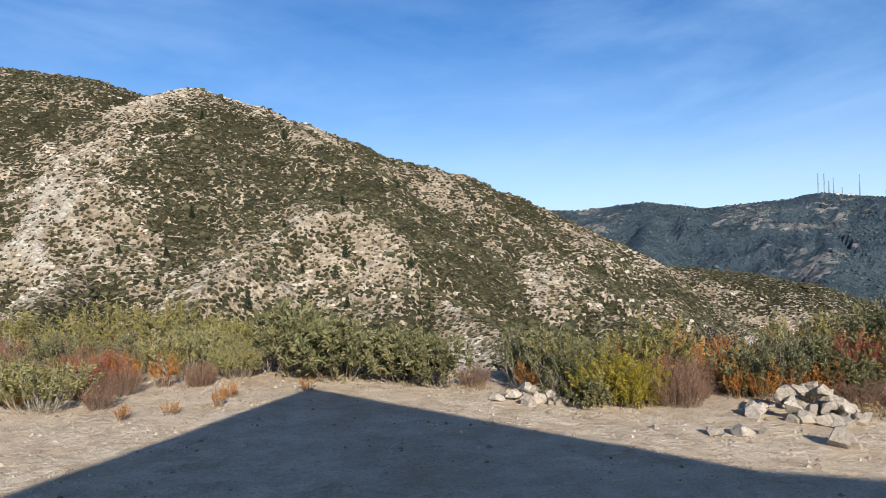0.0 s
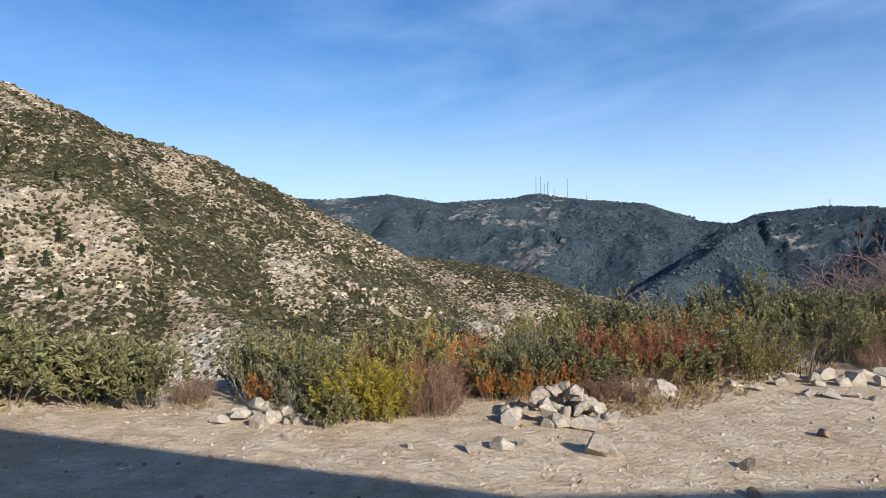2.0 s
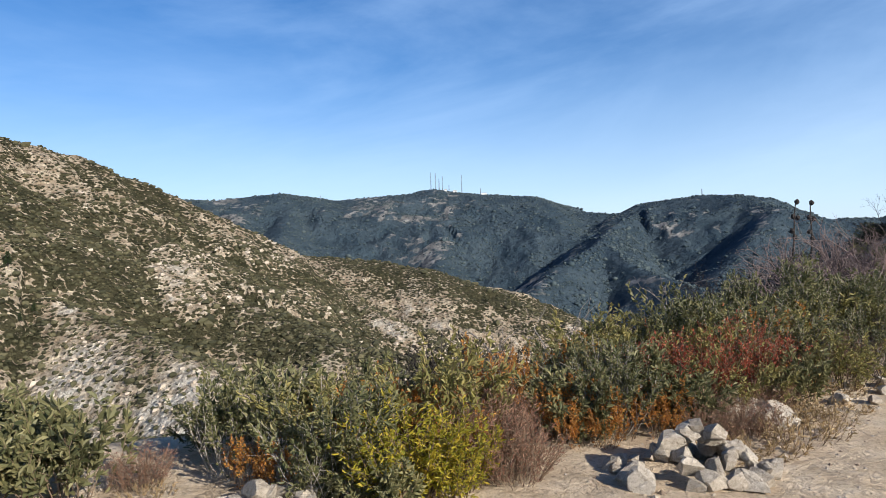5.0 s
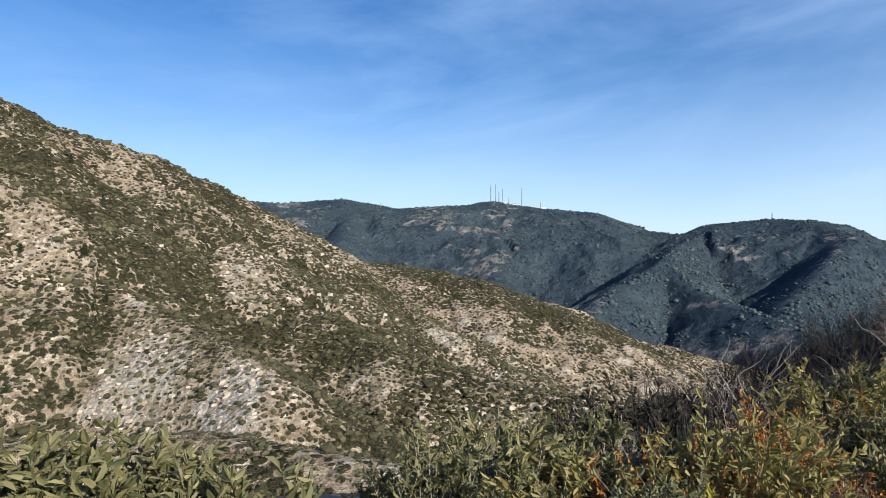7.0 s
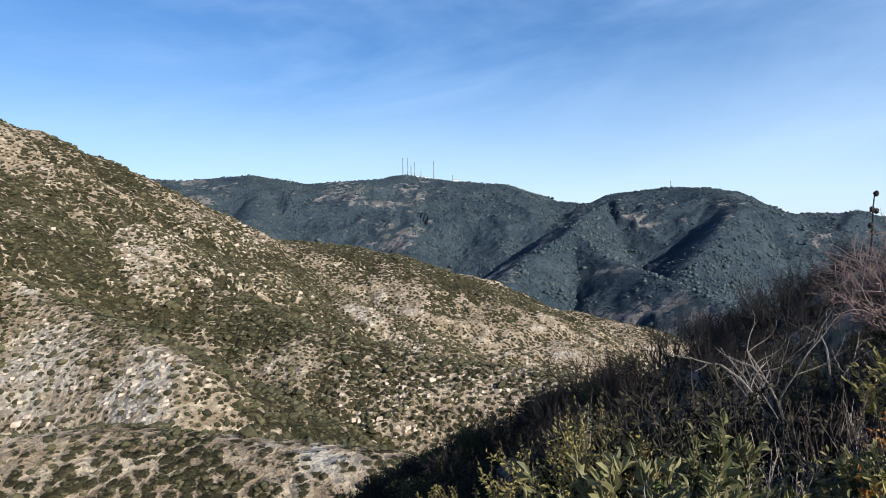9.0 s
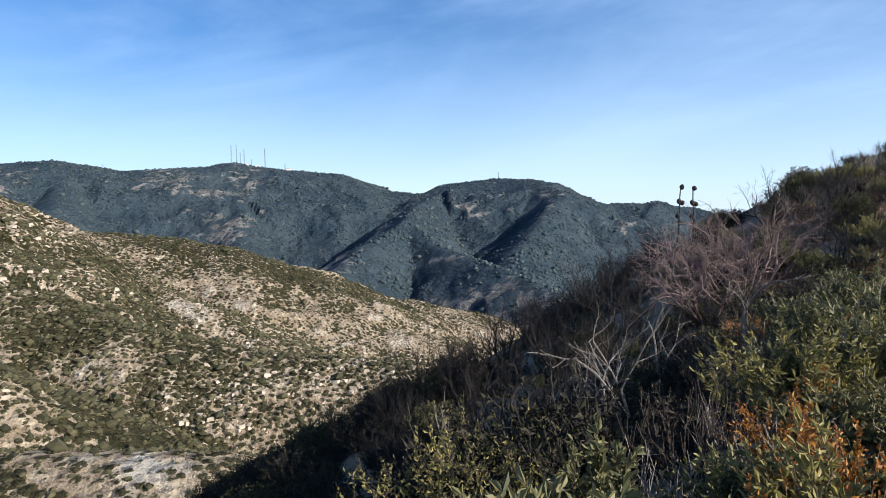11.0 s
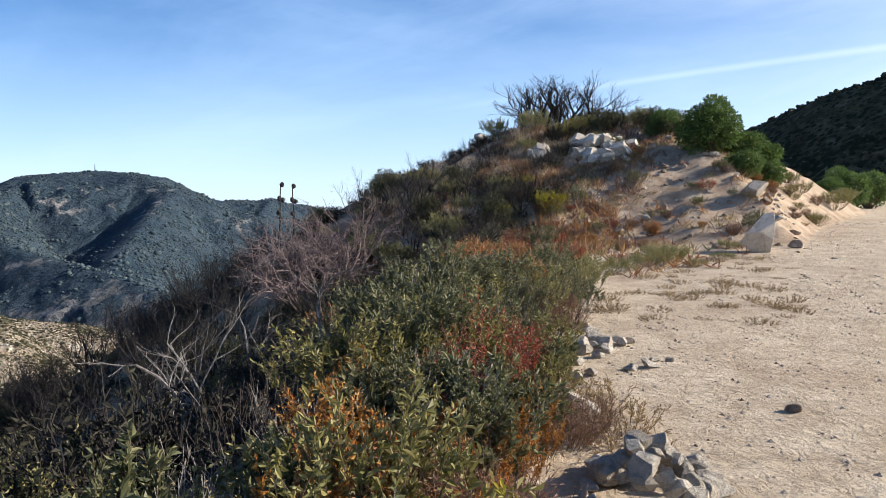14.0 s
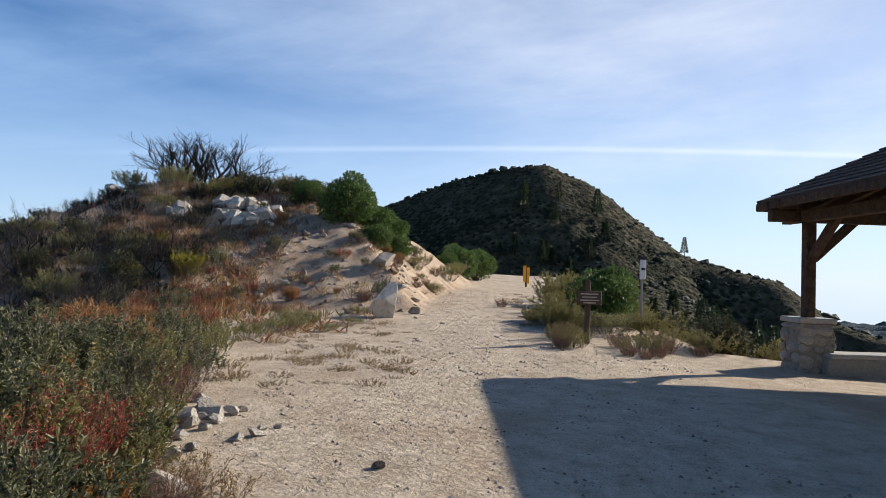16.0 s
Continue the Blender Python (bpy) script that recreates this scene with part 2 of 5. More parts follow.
def aim(bearing, rise, far):
    """A crest point seen from the overlook: degrees to the left of +y, degrees up, metres."""
    return (-math.sin(radians(bearing)) * far, 5 + math.cos(radians(bearing)) * far, 1.55 + math.tan(radians(rise)) * far)


def crest(*points):
    return [aim(*p) for p in points]


MOUND = [(24, 20.5, 1.4), (27, 20.3, 2.9), (30.3, 19.4, 4.3), (34, 17, 5.6), (35, 12.5, 5.4), (32.5, 8.6, 4.2), (32, 6.5, 2.6)]
TRAIL_EDGE = ((8, 9.0), (12, 7.6), (16, 5.7), (18, 5.2), (23, 5.0), (31, 4.2), (45, 1.0), (70, -4))
PEAK = crest((62, 14.3, 640), (50, 14.3, 600), (45.1, 14.2, 580), (40.8, 13.2, 560), (37.4, 14.1, 520), (33, 13.0, 515), (29.2, 11.7, 508), (25.4, 10.3, 503), (21.6, 8.8, 496),
             (18.2, 8.0, 492), (15, 7.1, 490), (11.8, 5.7, 484), (9.6, 4.6, 480), (5.5, 2.1, 475), (1.4, -1.0, 465), (-2.4, -3.3, 450), (-6.1, -5.4, 430), (-10, -7.3, 400), (-14, -10.0, 370))
RIB = crest((31, 12.4, 500), (27.6, 10.3, 440), (23.6, 3.3, 380), (20.8, -0.6, 340), (16.1, -4.1, 300), (11.4, -6.6, 265), (5, -11.0, 210))
RIB_WEST = crest((39.9, 13.5, 530), (41.6, 8.2, 450), (43.6, 4.7, 400), (46.6, 0.1, 330), (50, -4.0, 270))
RIB_MID = crest((15.3, 7.4, 480), (9, 0.5, 400), (3, -5.0, 340), (-4, -8.5, 300), (-14, -11.2, 275), (-20.6, -12.2, 265), (-27, -13, 255))
KNOLL = crest((6, 0.0, 620), (0.7, -0.7, 590), (-6.9, -1.6, 570), (-11, -2.4, 555), (-16.1, -4.8, 530), (-20.3, -7.8, 500), (-24.7, -9.8, 470))
LOW_KNOLL = crest((-17, -8.2, 640), (-22.3, -7.6, 620), (-26.6, -7.4, 610), (-30.9, -8.4, 600), (-36, -11, 590))
SANDY = crest((30, -13.5, 150), (11.4, -15.0, 135), (4.2, -16.6, 125), (-8.6, -18.9, 112), (-13.2, -21.5, 105))
RANGE = crest((30, 4.4, 2500), (8.1, 3.95, 2400), (5.4, 3.8, 2400), (0.2, 4.3, 2350), (-4.6, 3.6, 2350), (-8, 3.85, 2300), (-11.4, 3.95, 2300), (-12.7, 4.3, 2300), (-16, 3.8, 2300),
              (-20.6, 3.4, 2250), (-24.4, 2.0, 2200), (-28.3, 1.6, 2150), (-31, 2.4, 2100), (-35, 2.8, 2050), (-37.4, 2.65, 2000), (-40.3, 1.3, 2000),
              (-43.4, 0.45, 2100), (-47.3, 0.45, 2200), (-50, 0.05, 2250), (-52.4, -0.8, 2300), (-62, -3, 2400))
SPUR = crest((-37.4, 2.6, 2000), (-40.4, 1.5, 1780), (-38.6, -0.8, 1560), (-37, -2.8, 1400), (-35.6, -4.6, 1250), (-34, -8, 1080))
SPUR_MID = crest((-30.5, 2.0, 2080), (-28, 0.6, 1750), (-26.8, -0.8, 1500), (-23.4, -2.7, 1320), (-19.9, -5.6, 1150), (-18, -8.5, 1000))
SPUR_EAST = crest((-26.8, -0.8, 1500), (-30, -3.0, 1350), (-33.3, -4.3, 1220), (-38.8, -6.6, 1050), (-42, -9, 900))
SPUR_WEST = crest((-12.6, 4.1, 2280), (-13.5, 0.0, 1850), (-12.5, -5.0, 1500), (-9, -8.5, 1250))
SPUR_LEFT = crest((-1, 4.0, 2330), (0, 1.0, 1900), (3, -1.5, 1600))
SPUR_END = crest((-47.9, 0.7, 2180), (-46, -2.0, 1800), (-43, -5, 1500))
HILL_RIDGE = crest((-78, 0.5, 330), (-87.6, 5.7, 325), (-92.5, 7.7, 312), (-98.2, 9.0, 302), (-100.0, 9.2, 300), (-102.4, 8.2, 298), (-103.8, 7.0, 296), (-105.5, 5.8, 293), (-108.1, 3.8, 290), (-110.4, 2.2, 287), (-113.5, 1.1, 284), (-115.9, 0.5, 281), (-117.6, 0.1, 279), (-118.8, -1.1, 277), (-119.7, -1.9, 275),
                   (-124, -3.6, 262), (-134, -5.5, 252), (-146, -10.0, 250))
HILL_RIB = crest((-102, 6.8, 290), (-107.8, -0.6, 240), (-112, -5, 190), (-117, -9, 150))
NORTH_EDGE = ((-40, 6.0), (-8, 8.9), (-4, 8.9), (-1.5, 7.6), (1.5, 7.5), (4, 8.2), (8, 10.0), (12, 11.5), (17, 12.0), (24, 11), (45, 4), (60, 1), (80, -6))
SOUTH_EDGE = ((-40, -9), (12.6, -9), (13.6, -3.2), (15, -1.2), (20, -1.6), (30, -3.2), (45, -5.5), (60, -9), (80, -15))


MID_CRESTS = [(PEAK, 0.68, 12), (RIB, 0.72, 6), (RIB_WEST, 0.70, 8), (RIB_MID, 0.58, 10), (KNOLL, 0.48, 25), (LOW_KNOLL, 0.5, 20), (SANDY, 0.55, 8), (HILL_RIDGE, 0.95, 8), (HILL_RIB, 0.6, 10)]
FAR_CRESTS = [(RANGE, 0.48, 60), (SPUR, 0.60, 26), (SPUR_MID, 0.78, 18), (SPUR_EAST, 0.72, 18), (SPUR_WEST, 0.62, 25), (SPUR_LEFT, 0.62, 25), (SPUR_END, 0.65, 20)]


def land(x, y):
    """Height of the ground."""
    x, y = np.asarray(x, float), np.asarray(y, float)
    yn = np.interp(x, *zip(*NORTH_EDGE)) + 0.5 * (fbm(x * 0.5, y * 0.1, 3, 5) - 0.5)
    ys = np.interp(x, *zip(*SOUTH_EDGE))
    out = np.maximum(np.maximum(y - yn, ys - y), np.maximum(-25 - x, x - 75))
    pad = 0.026 * np.clip(x - 12, 0, 60) - 0.035 * np.clip(2 - y, 0, 7) * np.clip((x - 5) / 6, 0, 1)
    pad = pad + 0.05 * (fbm(x * 0.7, y * 0.7, 3, 2) - 0.5)
    d = np.maximum(out, 0)
    near = pad - 0.95 * (np.sqrt(d * d + 3.2) - 1.79) * (d > 0)
    near = near + np.clip(d / 6, 0, 1) * 1.4 * (fbm(x * 0.16, y * 0.16, 4, 9) - 0.5)
    hump = ridges(x, y, [(MOUND, 0.45, 3.2)])[0] + 1.1 * (fbm(x * 0.3, y * 0.3, 4, 3) - 0.5) + 0.16 * (fbm(x * 0.9, y * 0.9, 3, 13) - 0.5) - 0.22 * np.clip(y - 19, 0, 40)
    hump = np.minimum(hump, pad + 0.85 * np.maximum(y - np.interp(x, *zip(*TRAIL_EDGE)), -3))
    near = np.maximum(near, hump)
    r = np.hypot(x, y - 5)
    rough = np.clip((r - 90) / 120, 0, 1)
    calm = 1 - 0.6 * np.clip((x - 60) / 60, 0, 1) * (y < 0.35 * x)
    mid, fall = ridges(x, y, MID_CRESTS)
    mid = np.maximum(mid, -95.0 - 0.4 * np.clip(r - 420, 0, 900))
    loose = np.clip(fall / 30, 0.06, 1)
    mid = mid + rough * calm * (loose * 24 * (fbm(x / 70, y / 70, 5, 21, True) - 0.56) + 2.6 * np.clip(loose, 0.3, 1) * (fbm(x / 13, y / 13, 4, 33) - 0.5))
    far, fall = ridges(x, y, FAR_CRESTS)
    far = np.maximum(far, -220.0)
    far = far + np.clip((r - 800) / 300, 0, 1) * np.clip(fall / 75, 0.04, 1) * (88 * (fbm(x / 230, y / 230, 6, 41, True) - 0.56) + 9 * (fbm(x / 40, y / 40, 3, 51) - 0.5))
    return np.maximum(np.maximum(near, mid), np.where(r > 700, far, -1e4))


# bare scars (negative) and thick brush (positive): x, y, radius, amount
PATCHES = ((-158, 278, 15, -0.7), (-263, 249, 22, -0.45), (-296, 270, 18, -0.4), (-171, 375, 12, -0.5), (-144, 422, 13, -0.5), (-50, 362, 17, -0.5), (-78, 291, 12, -0.45), (-66, 248, 15, -0.4),
           (-33, 220, 12, -0.45), (-13, 325, 5, -0.8), (-5, 128, 10, -0.6), (14, 113, 10, -0.7), (208, 432, 26, -0.35), (-202, 391, 8, -0.6), (-271, 411, 8, -0.6), (78, 556, 48, 0.45), (-62, 262, 34, 0.30),
           (120, 525, 55, 0.35), (165, 490, 45, 0.3), (22, 205, 26, 0.4), (40, 250, 30, 0.25))
THICK = ((-190, 330), (-150, 345), (-105, 327), (-60, 323), (-24, 319), (12, 300), (60, 292), (110, 330))


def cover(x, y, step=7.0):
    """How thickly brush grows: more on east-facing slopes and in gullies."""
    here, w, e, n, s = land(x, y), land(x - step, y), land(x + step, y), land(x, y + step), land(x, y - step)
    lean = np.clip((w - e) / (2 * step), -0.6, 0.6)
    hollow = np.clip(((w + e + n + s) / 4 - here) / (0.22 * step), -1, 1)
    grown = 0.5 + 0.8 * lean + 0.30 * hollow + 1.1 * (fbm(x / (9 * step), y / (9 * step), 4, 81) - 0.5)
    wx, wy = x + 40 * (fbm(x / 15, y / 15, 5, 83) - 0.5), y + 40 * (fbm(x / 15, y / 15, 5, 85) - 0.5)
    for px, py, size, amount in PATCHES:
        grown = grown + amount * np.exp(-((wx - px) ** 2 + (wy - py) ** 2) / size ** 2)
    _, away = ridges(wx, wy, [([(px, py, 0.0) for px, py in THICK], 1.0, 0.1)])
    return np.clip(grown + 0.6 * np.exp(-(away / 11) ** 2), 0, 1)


def ground(x, y):
    return float(land(np.array([x]), np.array([y]))[0])


def raw_mesh(name, verts, faces, mat, smooth=False):
    """A mesh straight from arrays; every face has the same number of corners."""
    verts, faces = np.asarray(verts, np.float32), np.asarray(faces, np.int32)
    me = bpy.data.meshes.new(name)
    n, k = faces.shape
    me.vertices.add(len(verts))
    me.vertices.foreach_set("co", verts.ravel())
    me.loops.add(n * k)
    me.loops.foreach_set("vertex_index", faces.ravel())
    me.polygons.add(n)
    me.polygons.foreach_set("loop_start", np.arange(0, n * k, k, dtype=np.int32))
    me.polygons.foreach_set("loop_total", np.full(n, k, np.int32))
    me.polygons.foreach_set("use_smooth", np.full(n, smooth))
    me.materials.append(mat)
    me.update(calc_edges=True)
    me.validate()
    return me


def ring_land(name, mat, radii, bearings, label, category, shut=False, step=0.0):
    """A sheet of land between rings round the overlook."""
    a = np.radians(bearings)
    rr, aa = np.meshgrid(radii, a, indexing="ij")
    x, y = -np.sin(aa) * rr, 5 + np.cos(aa) * rr
    z = land(x, y)
    n, m = rr.shape
    i, j = np.meshgrid(np.arange(n - 1), np.arange(m - 1 if not shut else m), indexing="ij")
    k = (j + 1) % m
    faces = np.stack([i * m + j, (i + 1) * m + j, (i + 1) * m + k, i * m + k], -1).reshape(-1, 4)[:, ::-1]
    ob = new(name, raw_mesh(name, np.stack([x, y, z], -1).reshape(-1, 3), faces, mat, True))
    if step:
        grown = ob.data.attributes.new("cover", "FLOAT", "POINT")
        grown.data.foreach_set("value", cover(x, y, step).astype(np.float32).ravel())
    return tagged(ob, label, category, kind="structure")


def bearings_for(step, wide):
    fine = np.arange(-136, 58, step)
    return np.concatenate([fine, np.arange(58, 224, wide)])


BEAR_NEAR, BEAR_FAR = bearings_for(0.42, 2.0), bearings_for(0.26, 3.0)
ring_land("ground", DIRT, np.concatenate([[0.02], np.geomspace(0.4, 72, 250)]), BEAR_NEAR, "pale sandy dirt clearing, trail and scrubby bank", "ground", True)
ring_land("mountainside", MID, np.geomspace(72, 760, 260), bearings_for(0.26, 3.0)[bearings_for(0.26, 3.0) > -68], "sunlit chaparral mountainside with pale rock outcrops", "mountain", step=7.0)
ring_land("wooded_hill", HILL, np.geomspace(72, 760, 170), np.arange(-137, -67.2, 0.3), "scrub-covered hill behind the trail, colour darkened for its shaded side", "hill", step=7.0)
ring_land("mountain_range", FAR, np.geomspace(760, 4200, 190), bearings_for(0.22, 3.0), "distant forested mountain range, blue haze mixed into its colour", "mountain", True, 40.0)

# ---------------------------------------------------------------- helpers for things
rng = np.random.default_rng(7)


def part(name, me, parent, label=""):
    ob = new(name, me)
    ob.parent = parent
    if label:
        ob["label"] = label
    return ob


def unit(v):
    return v / np.maximum(np.linalg.norm(v, axis=-1, keepdims=True), 1e-9)


def frustums(p0, p1, r0, r1, sides=3):
    """Tapered sticks from p0 to p1: vertices and quads."""
    p0, p1 = np.asarray(p0, float), np.asarray(p1, float)
    n = len(p0)
    axis = unit(p1 - p0)
    ref = np.where(np.abs(axis[:, 2:]) > 0.9, [[1.0, 0, 0]], [[0, 0, 1.0]])
    u = unit(np.cross(axis, ref))
    w = np.cross(axis, u)
    a = np.arange(sides) * 2 * np.pi / sides
    ringv = np.cos(a)[None, :, None] * u[:, None] + np.sin(a)[None, :, None] * w[:, None]
    r0, r1 = np.broadcast_to(r0, n)[:, None, None], np.broadcast_to(r1, n)[:, None, None]
    v = np.concatenate([p0[:, None] + ringv * r0, p1[:, None] + ringv * r1], 1).reshape(-1, 3)
    k = np.arange(sides)
    q = np.stack([k, (k + 1) % sides, (k + 1) % sides + sides, k + sides], -1)
    return v, (np.arange(n)[:, None, None] * 2 * sides + q[None]).reshape(-1, 4)


def blades(pos, way, side, length, width, fold=0.25, full=True):
    """Leaves: folded along the rib, two quads (full) or two triangles each."""
    n = len(pos)
    way, side = unit(way), unit(side - way * np.sum(side * way, -1, keepdims=True))
    up = np.cross(side, way)
    L, W = np.broadcast_to(length, n)[:, None], np.broadcast_to(width, n)[:, None]
    tip = pos + way * L - up * L * 0.12
    if full:
        l1 = pos + way * L * 0.3 + side * W * 0.45 + up * W * fold
        l2 = pos + way * L * 0.68 + side * W * 0.40 + up * W * fold
        r1 = pos + way * L * 0.3 - side * W * 0.45 + up * W * fold
        r2 = pos + way * L * 0.68 - side * W * 0.40 + up * W * fold
        v = np.stack([pos, r1, r2, tip, l2, l1], 1).reshape(-1, 3)
        q = np.array([[0, 1, 2, 3], [0, 3, 4, 5]])
        return v, (np.arange(n)[:, None, None] * 6 + q[None]).reshape(-1, 4)
    l1 = pos + way * L * 0.5 + side * W * 0.5 + up * W * fold
    r1 = pos + way * L * 0.5 - side * W * 0.5 + up * W * fold
    v = np.stack([pos, r1, tip, l1], 1).reshape(-1, 3)
    q = np.array([[0, 1, 2], [0, 2, 3]])
    return v, (np.arange(n)[:, None, None] * 4 + q[None]).reshape(-1, 3)


def leaf_material(name, c1, c2, c3, glow=0.3, rough=0.55):
    m, t, b = material(name, rough, 0.35)
    info = node(t, "ShaderNodeNewGeometry")
    c = ramp_node(t, [(0.0, c1), (0.5, c2), (1.0, c3)], info.outputs["Random Per Island"])
    tint = noise_node(t, 2.2, 3, 0.6, 0, info.outputs["Position"])
    shade = ramp_node(t, [(0.3, (0.7, 0.72, 0.7)), (0.7, (1.15, 1.12, 1.05))], tint.outputs[0])
    c = mix_node(t, c.outputs[0], shade.outputs[0], 1.0, "MULTIPLY")
    t.links.new(c.outputs[0], b.inputs["Base Color"])
    thin = node(t, "ShaderNodeBsdfTranslucent")
    t.links.new(c.outputs[0], thin.inputs[0])
    both = node(t, "ShaderNodeMixShader", Fac=glow)
    out = t.nodes["Material Output"]
    t.links.new(b.outputs[0], both.inputs[1])
    t.links.new(thin.outputs[0], both.inputs[2])
    t.links.new(both.outputs[0], out.inputs[0])
    return m


def bark_material(name, c1, c2, scale=30):
    m, t, b = material(name, 0.9, 0.15)
    info = node(t, "ShaderNodeNewGeometry")
    n = noise_node(t, scale, 4, 0.65, 0.5, info.outputs["Position"])
    c = ramp_node(t, [(0.35, c1), (0.65, c2)], n.outputs[0])
    t.links.new(c.outputs[0], b.inputs["Base Color"])
    bump_node(t, b, n.outputs[0], 0.5, 0.01)
    return m


def stone_material(name, c1, c2, c3, scale=6):
    m, t, b = material(name, 0.92, 0.2)
    info = node(t, "ShaderNodeObjectInfo")
    pos = node(t, "ShaderNodeTexCoord").outputs["Object"]
    n = noise_node(t, scale, 8, 0.7, 0.5, pos)
    f = noise_node(t, scale * 7, 4, 0.7, 0, pos)
    c = ramp_node(t, [(0.3, c1), (0.5, c2), (0.72, c3)], n.outputs[0])
    vary = ramp_node(t, [(0.0, (0.78, 0.74, 0.7)), (1.0, (1.1, 1.08, 1.05))], info.outputs["Random"])
    c = mix_node(t, c.outputs[0], vary.outputs[0], 1.0, "MULTIPLY")
    fleck = ramp_node(t, [(0.3, (0.6, 0.57, 0.53)), (0.5, (1, 1, 1))], f.outputs[0])
    c = mix_node(t, c.outputs[0], fleck.outputs[0], 0.6, "MULTIPLY")
    t.links.new(c.outputs[0], b.inputs["Base Color"])
    n1 = bump_node(t, b, n.outputs[0], 0.8, 0.05)
    bump_node(t, b, f.outputs[0], 0.6, 0.012, n1)
    return m


SAGE = leaf_material("broad_sage_leaf", (0.09, 0.10, 0.042), (0.185, 0.18, 0.085), (0.33, 0.30, 0.15))
SAGE_OLD = leaf_material("olive_leaf", (0.19, 0.175, 0.055), (0.285, 0.26, 0.095), (0.39, 0.325, 0.125))
GREY = leaf_material("grey_green_leaf", (0.175, 0.175, 0.062), (0.295, 0.28, 0.108), (0.45, 0.385, 0.175))
GREEN = leaf_material("dark_green_leaf", (0.06, 0.11, 0.028), (0.105, 0.17, 0.042), (0.17, 0.23, 0.06))
YELLOW = leaf_material("yellow_green_leaf", (0.20, 0.21, 0.025), (0.38, 0.335, 0.035), (0.52, 0.39, 0.05), 0.35)
ORANGE = leaf_material("dry_orange_leaf", (0.33, 0.12, 0.028), (0.48, 0.20, 0.045), (0.58, 0.33, 0.08))
RUST = leaf_material("rust_leaf", (0.24, 0.05, 0.032), (0.40, 0.085, 0.05), (0.48, 0.16, 0.08))
PINK = leaf_material("dry_pinkish_twig", (0.22, 0.105, 0.075), (0.34, 0.175, 0.12), (0.42, 0.265, 0.19))
STRAW = leaf_material("dry_straw", (0.30, 0.20, 0.10), (0.42, 0.30, 0.16), (0.52, 0.40, 0.23))
REDSTRAW = leaf_material("red_dry_grass", (0.32, 0.14, 0.055), (0.44, 0.22, 0.09), (0.52, 0.32, 0.15))
LEAFY = leaf_material("olive_green_leaf", (0.078, 0.088, 0.036), (0.155, 0.158, 0.070), (0.29, 0.265, 0.13))
SPIKE = leaf_material("bright_green_leaf", (0.08, 0.16, 0.035), (0.14, 0.24, 0.06), (0.22, 0.31, 0.09))
SCRUB = leaf_material("chaparral_scrub", (0.045, 0.048, 0.022), (0.085, 0.085, 0.040), (0.15, 0.135, 0.07), 0.1, 0.8)
PINE = leaf_material("pine_needles", (0.03, 0.05, 0.022), (0.05, 0.075, 0.032), (0.085, 0.10, 0.045), 0.3)
# chaparral leaf darkened to carry the hill's shade
HILLSCRUB = leaf_material("hill_chaparral_shaded", (0.026, 0.030, 0.016), (0.05, 0.052, 0.026), (0.09, 0.085, 0.045), 0.1, 0.8)
# forest greens shifted to blue: distance haze put into the leaf colour
FOREST = leaf_material("hazed_range_forest", (0.034, 0.056, 0.071), (0.058, 0.086, 0.099), (0.092, 0.120, 0.128), 0.1, 0.8)
# scrub leaf taken nearly to black, with the slope's shade in its colour
SHADELEAF = leaf_material("shade_darkened_leaf", (0.014, 0.012, 0.010), (0.035, 0.030, 0.022), (0.075, 0.07, 0.04), 0.1, 0.8)
DRYSCRUB = leaf_material("sunny_chaparral", (0.040, 0.040, 0.020), (0.075, 0.072, 0.036), (0.135, 0.12, 0.066), 0.1, 0.8)
TWIG = bark_material("brown_twig", (0.11, 0.075, 0.05), (0.22, 0.16, 0.11))
GREYTWIG = bark_material("grey_dead_wood", (0.20, 0.17, 0.145), (0.40, 0.36, 0.32))
# twig bark darkened to stand for the shade on the bank
SHADETWIG = bark_material("shade_darkened_twig", (0.038, 0.030, 0.026), (0.10, 0.08, 0.07))
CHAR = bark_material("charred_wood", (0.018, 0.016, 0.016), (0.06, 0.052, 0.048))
SILVERWOOD = bark_material("silvered_dead_wood", (0.10, 0.088, 0.078), (0.29, 0.26, 0.235))
REDWOOD = bark_material("weathered_red_twig", (0.13, 0.085, 0.078), (0.31, 0.24, 0.22))
TIMBER = bark_material("dark_stained_timber", (0.055, 0.036, 0.026), (0.105, 0.07, 0.048), 9)
ROCK = stone_material("pale_granite", (0.36, 0.31, 0.25), (0.56, 0.50, 0.42), (0.71, 0.66, 0.58))
LEDGE = stone_material("weathered_ledge", (0.42, 0.36, 0.28), (0.60, 0.53, 0.44), (0.74, 0.68, 0.59), 0.6)
DARKROCK = stone_material("brown_granite", (0.16, 0.12, 0.09), (0.30, 0.235, 0.18), (0.45, 0.37, 0.29), 2)
WALLSTONE = stone_material("wall_stone", (0.30, 0.26, 0.21), (0.46, 0.41, 0.34), (0.60, 0.55, 0.47))


def plain(name, colour, rough=0.6, wear=0.25, scale=14, metal=0.0):
    m, t, b = material(name, rough, 0.4)
    b.inputs["Metallic"].default_value = metal
    n = noise_node(t, scale, 6, 0.65, 0.3, node(t, "ShaderNodeTexCoord").outputs["Object"])
    c = ramp_node(t, [(0.3, tuple(v * (1 - wear) for v in colour)), (0.7, tuple(min(1, v * (1 + 0.5 * wear)) for v in colour))], n.outputs[0])
    t.links.new(c.outputs[0], b.inputs["Base Color"])
    bump_node(t, b, n.outputs[0], 0.25, 0.004)
    return m


